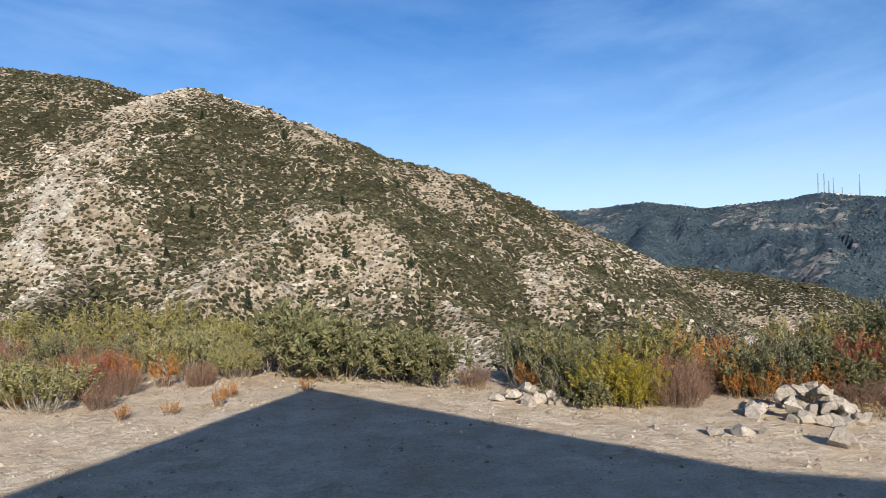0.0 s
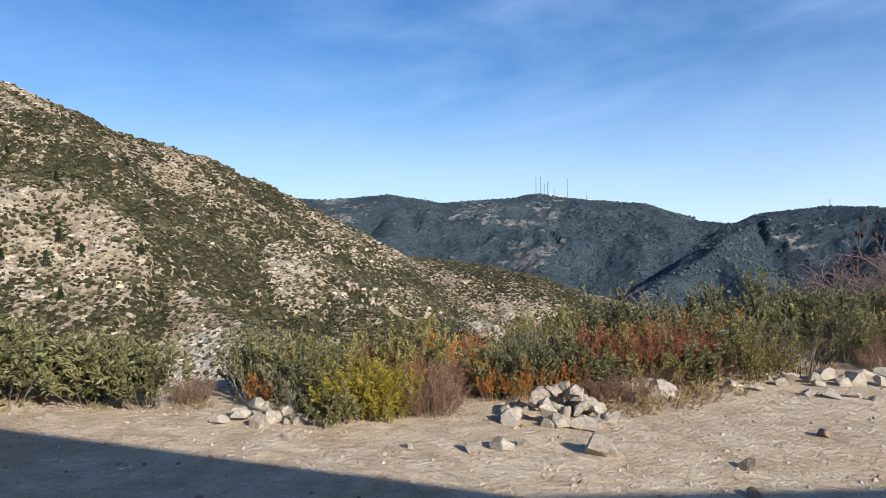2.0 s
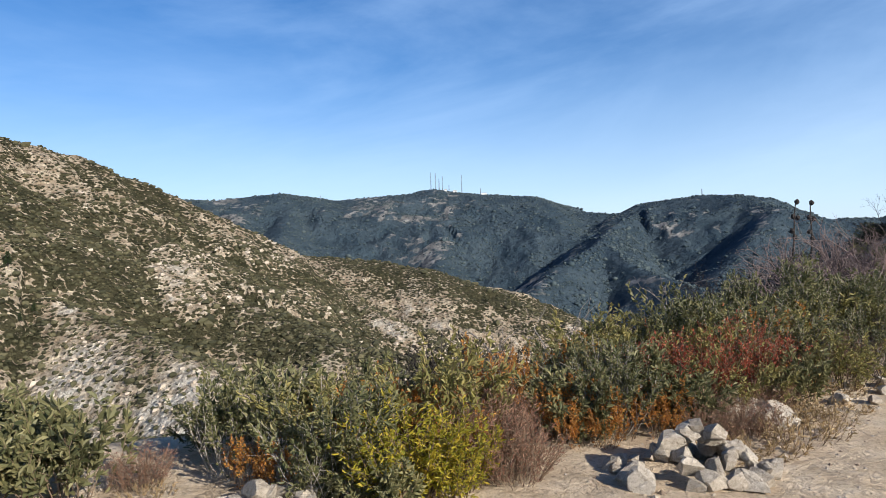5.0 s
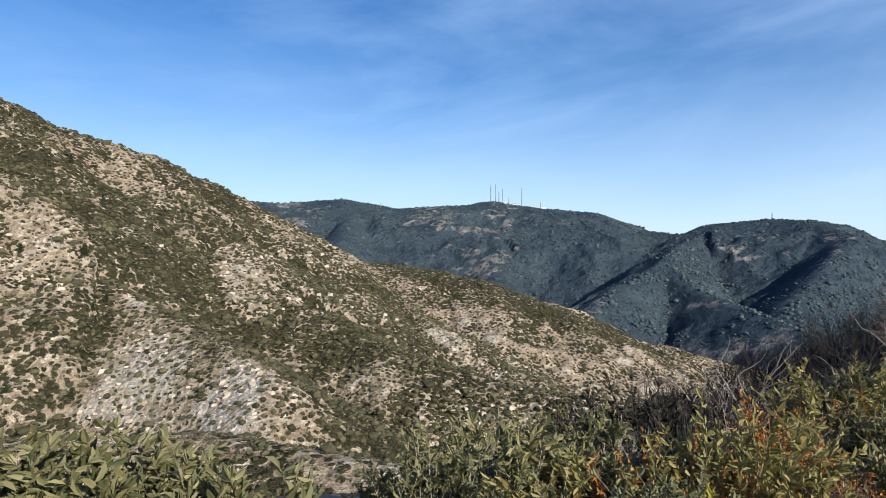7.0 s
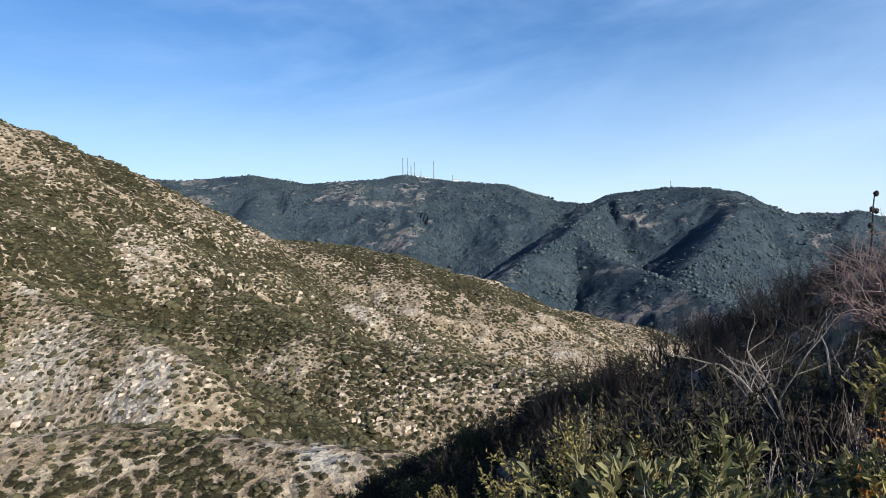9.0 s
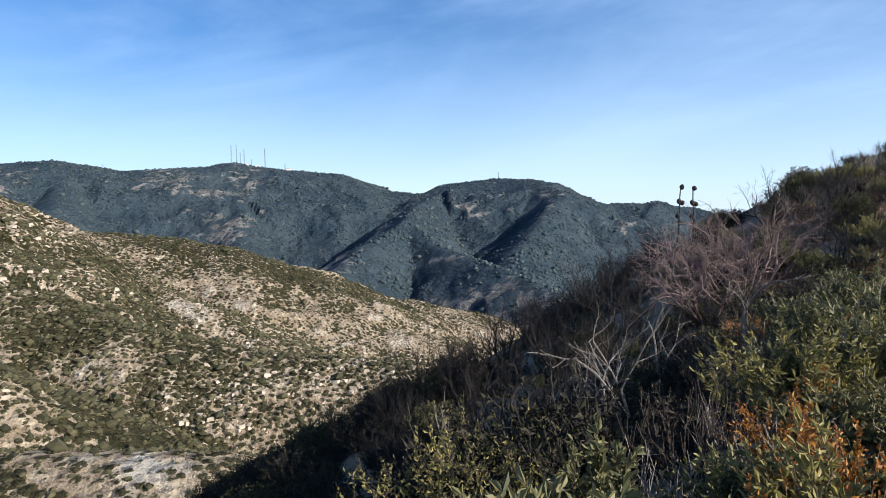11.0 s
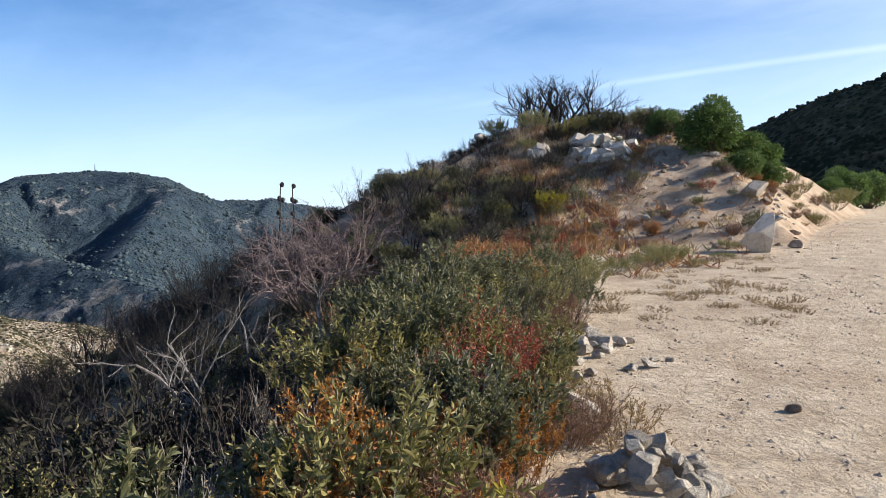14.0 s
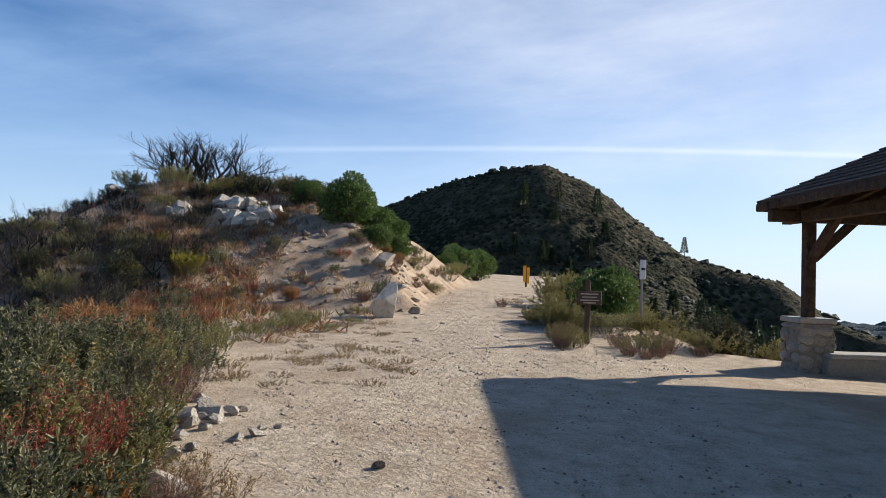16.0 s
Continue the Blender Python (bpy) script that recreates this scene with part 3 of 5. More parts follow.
MORTAR = plain("mortar", (0.30, 0.27, 0.23), 0.95)
CONCRETE = plain("concrete_cap", (0.40, 0.37, 0.32), 0.9)
SHINGLE = plain("brown_shingle", (0.075, 0.05, 0.042), 0.9, 0.4, 5)
SIGNBROWN = plain("brown_sign_paint", (0.10, 0.055, 0.035), 0.7)
LETTER = plain("cream_letter_paint", (0.55, 0.48, 0.36), 0.7)
WHITE = plain("white_sign_paint", (0.72, 0.72, 0.70), 0.5, 0.12)
BLACK = plain("black_paint", (0.02, 0.02, 0.022), 0.5)
MARKER = plain("orange_yellow_plastic", (0.85, 0.36, 0.02), 0.45, 0.15)
STEEL = plain("galvanised_steel", (0.30, 0.31, 0.33), 0.45, 0.2, 14, 0.8)
MASTSTEEL = plain("mast_steel", (0.16, 0.16, 0.18), 0.6)


def stems(n, height, spread, bend, base, g, twigs=4, steps=4):
    """Stem polylines with side twigs. Returns sticks (p0, p1, r0, r1) and tip lines for leaves (points, ways)."""
    az = g.uniform(0, 2 * np.pi, n)
    lean = spread * np.sqrt(g.uniform(0.02, 1, n))
    h = height * g.uniform(0.62, 1.0, n) * (1 - 0.25 * (lean / max(spread, 1e-3)) ** 2)
    foot = np.stack([np.cos(az) * lean * base, np.sin(az) * lean * base, np.full(n, -0.05)], -1)
    lines = []
    for k in range(n):
        s = np.linspace(0, 1, steps + 1)
        out = lean[k] * (1 - base) * s ** bend
        wob = np.cumsum(g.normal(0, 0.035 * height, (steps + 1, 2)), 0) * s[:, None]
        lines.append(np.stack([foot[k, 0] + np.cos(az[k]) * out + wob[:, 0], foot[k, 1] + np.sin(az[k]) * out + wob[:, 1], foot[k, 2] + h[k] * s], -1))
    lines = np.array(lines)
    p0, p1 = [lines[:, :-1].reshape(-1, 3)], [lines[:, 1:].reshape(-1, 3)]
    s = np.tile(np.linspace(0, 1, steps + 1)[:-1], n)
    level = [s]
    if twigs:
        k = g.integers(0, n, n * twigs)
        u = g.uniform(0.3, 0.98, n * twigs) * steps
        i = np.minimum(u.astype(int), steps - 1)
        start = lines[k, i] + (lines[k, i + 1] - lines[k, i]) * (u - i)[:, None]
        way = unit(unit(lines[k, i + 1] - lines[k, i]) + g.normal(0, 0.55, (n * twigs, 3)) + [0, 0, 0.25])
        p0.append(start)
        p1.append(start + way * (height * g.uniform(0.10, 0.26, n * twigs))[:, None])
        level.append(np.full(n * twigs, 0.75))
    return np.concatenate(p0), np.concatenate(p1), np.concatenate(level)


def shrub_meshes(name, seed, leaf_mat, stem_mat, n=40, height=0.9, spread=0.55, bend=0.8, base=0.35, twigs=4, leaves=2000, size=0.06, slim=0.32,
                 low=0.25, thick=0.006, full=True, droop=0.0, fold=0.25):
    g = np.random.default_rng(seed)
    p0, p1, level = stems(n, height, spread, bend, base, g, twigs)
    r = thick * (1.15 - level)
    v, f = frustums(p0, p1, r, r * 0.7, 3)
    stick = raw_mesh(name + "_stems", v, f, stem_mat)
    if not leaves:
        return stick, None
    zmid = (p0[:, 2] + p1[:, 2]) / 2
    weight = np.where(zmid > low * height, 1.0, 0.12) * np.linalg.norm(p1 - p0, axis=1)
    k = g.choice(len(p0), leaves, p=weight / weight.sum())
    u = g.uniform(0, 1, leaves)[:, None]
    pos = p0[k] + (p1[k] - p0[k]) * u
    axis = unit(p1[k] - p0[k])
    out = unit(pos * [1, 1, 0] + g.normal(0, 0.05, (leaves, 3)))
    way = unit(axis * 0.4 + out * 0.45 + g.normal(0, 0.55, (leaves, 3)) + [0, 0, 0.12 - droop])
    side = g.normal(0, 1, (leaves, 3)) * [1, 1, 0.35]
    L = size * g.uniform(0.55, 1.25, leaves)
    v, f = blades(pos, way, side, L, L * slim * 2 * g.uniform(0.8, 1.2, leaves), fold, full)
    return stick, raw_mesh(name + "_leaves", v, f, leaf_mat)


def round_meshes(name, seed, leaf_mat, stem_mat, radius, height, lumps, leaves, size, slim):
    """A dense rounded bush: leaves over the surface of many overlapping lumps, on a few stout stems."""
    g = np.random.default_rng(seed)
    a, r = g.uniform(0, 2 * np.pi, lumps), radius * np.sqrt(g.uniform(0, 1, lumps)) * 0.72
    mid = np.stack([np.cos(a) * r, np.sin(a) * r, height * (0.28 + 0.5 * g.uniform(0, 1, lumps) * (1 - 0.55 * (r / radius) ** 2))], -1)
    ball = radius * g.uniform(0.24, 0.42, lumps)
    k = g.choice(lumps, leaves, p=ball ** 2 / np.sum(ball ** 2))
    out = unit(g.normal(0, 1, (leaves, 3)) + [0, 0, 0.25])
    pos = mid[k] + out * (ball[k] * (1 - 0.35 * g.uniform(0, 1, leaves) ** 2))[:, None]
    pos[:, 2] = np.maximum(pos[:, 2], 0.02)
    way = unit(out * 0.7 + g.normal(0, 0.55, (leaves, 3)))
    L = size * g.uniform(0.6, 1.3, leaves)
    v, f = blades(pos, way, g.normal(0, 1, (leaves, 3)), L, L * slim * 2, 0.25, False)
    foot = np.zeros((lumps, 3)) + g.normal(0, 0.06, (lumps, 3)) * [1, 1, 0] - [0, 0, 0.1]
    sv, sf = frustums(foot, mid, 0.025 * radius, 0.010 * radius, 4)
    return raw_mesh(name + "_stem", sv, sf, stem_mat), raw_mesh(name + "_foliage", v, f, leaf_mat)


KINDS = {}


def kind_of_bush(name, label, category, group, seeds, **how):
    KINDS[name] = ([round_meshes(name, seed, **how) for seed in seeds], label, category, group, "")


def kind_of_plant(name, label, category, group, seeds, leaf_label="", **how):
    made = []
    for seed in seeds:
        stick, leaf = shrub_meshes(name, seed, **how)
        made.append((stick, leaf))
    KINDS[name] = (made, label, category, group, leaf_label)


def plant(name, x, y, scale=1.0, turn=None, sink=0.02, tall=1.0, label="", pick=None):
    made, text, category, group, leaf_label = KINDS[name]
    stick, leaf = made[int(rng.integers(len(made))) if pick is None else pick % len(made)]
    ob = new(name)
    ob.empty_display_size = 0.1
    turn = rng.uniform(0, 360) if turn is None else turn
    ob.matrix_world = pose(x, y, ground(x, y) - sink, rng.uniform(-4, 4), rng.uniform(-4, 4), turn) @ Matrix.Diagonal((scale, scale, scale * tall * rng.uniform(0.78, 1.15), 1))
    tagged(ob, label or text, category, group)
    part("stem", stick, ob)
    if leaf is not None:
        part("foliage", leaf, ob, leaf_label)
    return ob


def branching(g, p, way, length, radius, depth, spread, sticks, up=0.1, kids=(2, 4), shrink=0.68):
    """Forking limbs, as sticks."""
    pieces = 3
    for k in range(pieces):
        way = unit(way + g.normal(0, 0.16, 3) + np.array([0, 0, up * 0.3]))
        q = p + way * length / pieces
        r2 = radius * (1 - 0.35 / pieces)
        sticks.append((p, q, radius, r2))
        p, radius = q, r2
        if depth > 0 and k < pieces - 1 and g.uniform() < 0.5:
            side = unit(way + g.normal(0, spread, 3) + np.array([0, 0, up]))
            branching(g, p, side, length * shrink * g.uniform(0.6, 1), radius * 0.6, depth - 1, spread, sticks, up, kids, shrink)
    if depth > 0:
        for _ in range(int(g.integers(kids[0], kids[1] + 1))):
            side = unit(way + g.normal(0, spread, 3) + np.array([0, 0, up]))
            branching(g, p, side, length * shrink * g.uniform(0.7, 1.1), radius * 0.68, depth - 1, spread, sticks, up, kids, shrink)


def dead_mesh(name, seed, mat, trunks, length, radius, depth, spread, lean, up=0.15, sides=4, kids=(2, 3), shrink=0.68, base=0.15):
    g = np.random.default_rng(seed)
    made = []
    for _ in range(trunks):
        sticks = []
        a = g.uniform(0, 2 * np.pi)
        way = unit(np.array([math.cos(a) * lean * g.uniform(0.3, 1), math.sin(a) * lean * g.uniform(0.3, 1), 1.0]))
        foot = np.array([math.cos(a) * base * g.uniform(0, 1), math.sin(a) * base * g.uniform(0, 1), -0.15])
        branching(g, foot, way, length * g.uniform(0.75, 1.1), radius * g.uniform(0.7, 1), depth, spread, sticks, up, kids, shrink)
        p0, p1, r0, r1 = (np.array(c) for c in zip(*sticks))
        v, f = frustums(p0, p1, r0, r1, sides)
        made.append(raw_mesh(name, v, f, mat))
    return made


def rock_mesh(name, seed, mat, cuts=9, stretch=(1, 0.8, 0.65)):
    """A broken, angular stone: a ball cut flat by random planes."""
    g = random.Random(seed)
    bm = bmesh.new()
    bmesh.ops.create_icosphere(bm, subdivisions=2, radius=0.62)
    for _ in range(cuts):
        n = Vector((g.gauss(0, 1), g.gauss(0, 1), g.gauss(0, 1))).normalized()
        cut = n * g.uniform(0.22, 0.44)
        res = bmesh.ops.bisect_plane(bm, geom=bm.verts[:] + bm.edges[:] + bm.faces[:], plane_co=cut, plane_no=n, clear_outer=True)
        edges = [e for e in res["geom_cut"] if isinstance(e, bmesh.types.BMEdge)]
        if edges:
            bmesh.ops.contextual_create(bm, geom=edges)
    bmesh.ops.dissolve_limit(bm, angle_limit=radians(12), verts=bm.verts, edges=bm.edges)
    bmesh.ops.bevel(bm, geom=bm.edges[:], offset=0.012, segments=1, affect="EDGES")
    bmesh.ops.scale(bm, vec=stretch, verts=bm.verts)
    bmesh.ops.triangulate(bm, faces=bm.faces)
    me = bpy.data.meshes.new(name)
    bm.to_mesh(me)
    bm.free()
    me.materials.append(mat)
    return me


ROCKS = [rock_mesh("broken_stone", 100 + k, ROCK, 9 + k % 4, (1, 0.7 + 0.06 * (k % 5), 0.55 + 0.07 * (k % 4))) for k in range(8)]
BROWN = [rock_mesh("brown_stone", 200 + k, DARKROCK, 8, (1, 0.8, 0.6)) for k in range(3)]


def rock(x, y, size, label, group="", z=None, tilt=14, meshes=None, pick=None, turn=None, name="rock"):
    meshes = meshes or ROCKS
    me = meshes[int(rng.integers(len(meshes))) if pick is None else pick % len(meshes)]
    ob = new(name, me)
    base = ground(x, y) + size * 0.16 if z is None else z
    ob.matrix_world = pose(x, y, base, rng.uniform(-tilt, tilt), rng.uniform(-tilt, tilt), rng.uniform(0, 360) if turn is None else turn) @ Matrix.Scale(size, 4)
    return tagged(ob, label, "rock", group)


# ---------------------------------------------------------------- kinds of plant
kind_of_plant("broadleaf_shrub", "grey-green broad-leaved shrub on the sandy bank", "shrub", "broad-leaved shrubs", (11, 12, 13, 14),
              leaf_mat=SAGE, stem_mat=TWIG, n=30, height=0.95, spread=0.6, bend=0.7, twigs=5, leaves=1750, size=0.10, slim=0.19, low=0.25)
kind_of_plant("olive_shrub", "olive-yellow leafy shrub on the bank", "shrub", "olive shrubs", (21, 22, 23),
              leaf_mat=SAGE_OLD, stem_mat=TWIG, n=40, height=0.95, spread=0.65, twigs=4, leaves=2400, size=0.064, slim=0.17, low=0.25)
kind_of_plant("grey_shrub", "grey-green small-leaved shrub with bare lower twigs", "shrub", "grey-green shrubs", (31, 32, 33, 34),
              leaf_mat=GREY, stem_mat=GREYTWIG, n=60, height=0.95, spread=0.75, bend=0.65, twigs=6, leaves=3000, size=0.055, slim=0.26, low=0.35, thick=0.005)
kind_of_plant("leafy_shrub", "olive-green leafy shrub with bare grey lower stems", "shrub", "olive-green shrubs", (35, 36, 37, 38),
              leaf_mat=LEAFY, stem_mat=GREYTWIG, n=44, height=1.0, spread=0.62, bend=0.7, twigs=6, leaves=2700, size=0.054, slim=0.2, low=0.42, thick=0.006)
kind_of_plant("grey_twigs", "leafless pale grey twiggy shrub", "dead shrub", "pale leafless shrubs", (134, 135, 136),
              leaf_mat=STRAW, stem_mat=GREYTWIG, n=30, height=0.8, spread=0.55, twigs=6, leaves=120, size=0.03, slim=0.2, low=0.4, full=False, thick=0.006)
kind_of_plant("yellow_shrub", "bright yellow-green willowy shrub beside the stones", "shrub", "", (41,),
              leaf_mat=YELLOW, stem_mat=TWIG, n=60, height=0.8, spread=0.42, twigs=5, leaves=4400, size=0.045, slim=0.15, low=0.12)
kind_of_plant("orange_stalks", "dry orange flower stalks standing in a clump", "dried plant", "dry orange stalks", (51, 52, 53),
              leaf_mat=ORANGE, stem_mat=TWIG, n=26, height=0.8, spread=0.32, twigs=3, leaves=1500, size=0.034, slim=0.28, low=0.35, full=False, thick=0.004)
kind_of_plant("rust_shrub", "rust-red dry twiggy shrub", "shrub", "rust-red shrubs", (61, 62),
              leaf_mat=RUST, stem_mat=TWIG, n=90, height=0.72, spread=0.5, twigs=6, leaves=4200, size=0.03, slim=0.2, low=0.25, full=False, thick=0.004)
kind_of_plant("pink_twigs", "dry pinkish-brown twiggy brush", "brush", "dry brush", (71, 72),
              leaf_mat=PINK, stem_mat=TWIG, n=110, height=0.62, spread=0.4, twigs=6, leaves=2600, size=0.035, slim=0.1, low=0.1, full=False, thick=0.003)
kind_of_plant("dry_weed", "low dry straw-coloured weed on bare dirt", "weed", "dry weeds", (81, 82, 83),
              leaf_mat=STRAW, stem_mat=TWIG, n=34, height=0.2, spread=0.34, bend=0.6, twigs=5, leaves=520, size=0.035, slim=0.14, low=0.0, full=False, thick=0.003)
kind_of_plant("red_grass", "tuft of reddish dry grass", "grass", "dry grass tufts", (91, 92),
              leaf_mat=REDSTRAW, stem_mat=STRAW, n=160, height=0.75, spread=0.45, bend=1.5, twigs=1, leaves=2600, size=0.16, slim=0.02, low=0.0, full=False, thick=0.003)
kind_of_plant("green_spikes", "bright green upright spiky herb", "herb", "", (95,),
              leaf_mat=SPIKE, stem_mat=SPIKE, n=70, height=0.5, spread=0.32, bend=1.2, twigs=1, leaves=2600, size=0.04, slim=0.1, low=0.0, full=False, thick=0.004)
kind_of_plant("bramble", "tangled olive-brown brush on the slope", "brush", "tangled brush", (97, 98),
              leaf_mat=SAGE_OLD, stem_mat=SHADETWIG, n=60, height=0.75, spread=0.75, bend=0.5, twigs=9, leaves=4200, size=0.036, slim=0.22, low=0.1, full=False, thick=0.005)
kind_of_bush("laurel_bush", "dense rounded dark green bush on the mound", "bush", "dark green bushes", (101, 102, 103),
             leaf_mat=GREEN, stem_mat=TWIG, radius=1.1, height=1.7, lumps=26, leaves=7000, size=0.11, slim=0.26)
kind_of_bush("scrub_bush", "dark olive chaparral bush on the slope", "bush", "chaparral bushes", (111, 112, 113),
             leaf_mat=SCRUB, stem_mat=CHAR, radius=0.75, height=0.95, lumps=18, leaves=2600, size=0.075, slim=0.2)
# scrub added to darken the slope where it lies in shade
kind_of_plant("shade_scrub", "low scrub on the shaded slope, its shade put into the leaf colour", "brush", "blackened scrub", (116, 117),
              leaf_mat=SHADELEAF, stem_mat=CHAR, n=46, height=0.8, spread=0.8, bend=0.5, twigs=8, leaves=1500, size=0.07, slim=0.2, low=0.05, full=False, thick=0.008)
kind_of_plant("rabbitbrush", "yellow-topped brush on the mound", "brush", "yellow-topped brush", (121, 122),
              leaf_mat=YELLOW, stem_mat=TWIG, n=50, height=0.95, spread=0.5, bend=0.7, twigs=5, leaves=1300, size=0.07, slim=0.14, low=0.6, full=False)
kind_of_plant("bare_twigs", "leafless twiggy shrub on the slope, twigs darkened for shade", "dead shrub", "leafless shrubs", (131, 132, 133),
              leaf_mat=SCRUB, stem_mat=SHADETWIG, n=36, height=0.8, spread=0.6, twigs=7, leaves=160, size=0.03, slim=0.2, low=0.4, full=False, thick=0.006)
DEAD = [dead_mesh("charred_branches", 300 + k, CHAR, 6, 0.75, 0.03, 4, 0.5, 0.7) for k in range(3)]
SILVER = [dead_mesh("silver_branches", 310 + k, SILVERWOOD, 1, 0.80, 0.028, 3, 0.55, 0.4, 0.12, 5, (1, 2), 0.68, 0.1) for k in range(3)]
THICKET = [dead_mesh("reddish_branches", 320 + k, REDWOOD, 16, 0.85, 0.030, 3, 0.65, 1.4, 0.05) for k in range(2)]


def dead_thing(name, meshes, x, y, scale, label, category, group, tall=1.0, turn=None, pick=None):
    me = meshes[int(rng.integers(len(meshes))) if pick is None else pick % len(meshes)]
    ob = new(name)
    ob.matrix_world = pose(x, y, ground(x, y), 0, 0, rng.uniform(0, 360) if turn is None else turn) @ Matrix.Diagonal((scale, scale, scale * tall, 1))
    for limb in me:
        part("limb", limb, ob)
    return tagged(ob, label, category, group)

# ---------------------------------------------------------------- shelter


def solid(name, parent, mat, corners, label="", bevel=0.012):
    """A closed block from eight corners: four below, four above, each going round."""
    bm = bmesh.new()
    v = [bm.verts.new(c) for c in corners]
    for f in ((3, 2, 1, 0), (4, 5, 6, 7), (0, 1, 5, 4), (1, 2, 6, 5), (2, 3, 7, 6), (3, 0, 4, 7)):
        bm.faces.new([v[k] for k in f])
    bmesh.ops.recalc_face_normals(bm, faces=bm.faces)
    if bevel:
        bmesh.ops.bevel(bm, geom=bm.edges[:], offset=bevel, segments=1, affect="EDGES")
    me = bpy.data.meshes.new(name)
    bm.to_mesh(me)
    bm.free()
    me.materials.append(mat)
    return part(name, me, parent, label)


def beam(name, parent, mat, a, b, wide, high, label="", bevel=0.01):
    """A squared timber from a to b."""
    a, b = Vector(a), Vector(b)
    way = (b - a).normalized()
    side = way.cross(Vector((0, 0, 1)))
    side = (side if side.length > 0.01 else Vector((1, 0, 0))).normalized() * wide / 2
    up = side.cross(way).normalized() * high / 2
    return solid(name, parent, mat, [a - side - up, a + side - up, b + side - up, b - side - up, a - side + up, a + side + up, b + side + up, b - side + up], label, bevel)


def box(name, parent, mat, x0, y0, z0, x1, y1, z1, label="", bevel=0.012):
    return solid(name, parent, mat, [(x0, y0, z0), (x1, y0, z0), (x1, y1, z0), (x0, y1, z0), (x0, y0, z1), (x1, y0, z1), (x1, y1, z1), (x0, y1, z1)], label, bevel)


EAVE = 3.18
ROOF = [(13.1, -1.8), (6.2, -1.6), (1.55, 0.55), (1.1, -6.5), (4.5, -9.2), (13.1, -8.6)]
RIDGE_A, RIDGE_B = (9.9, -5.3, 5.16), (5.2, -5.2, 5.16)


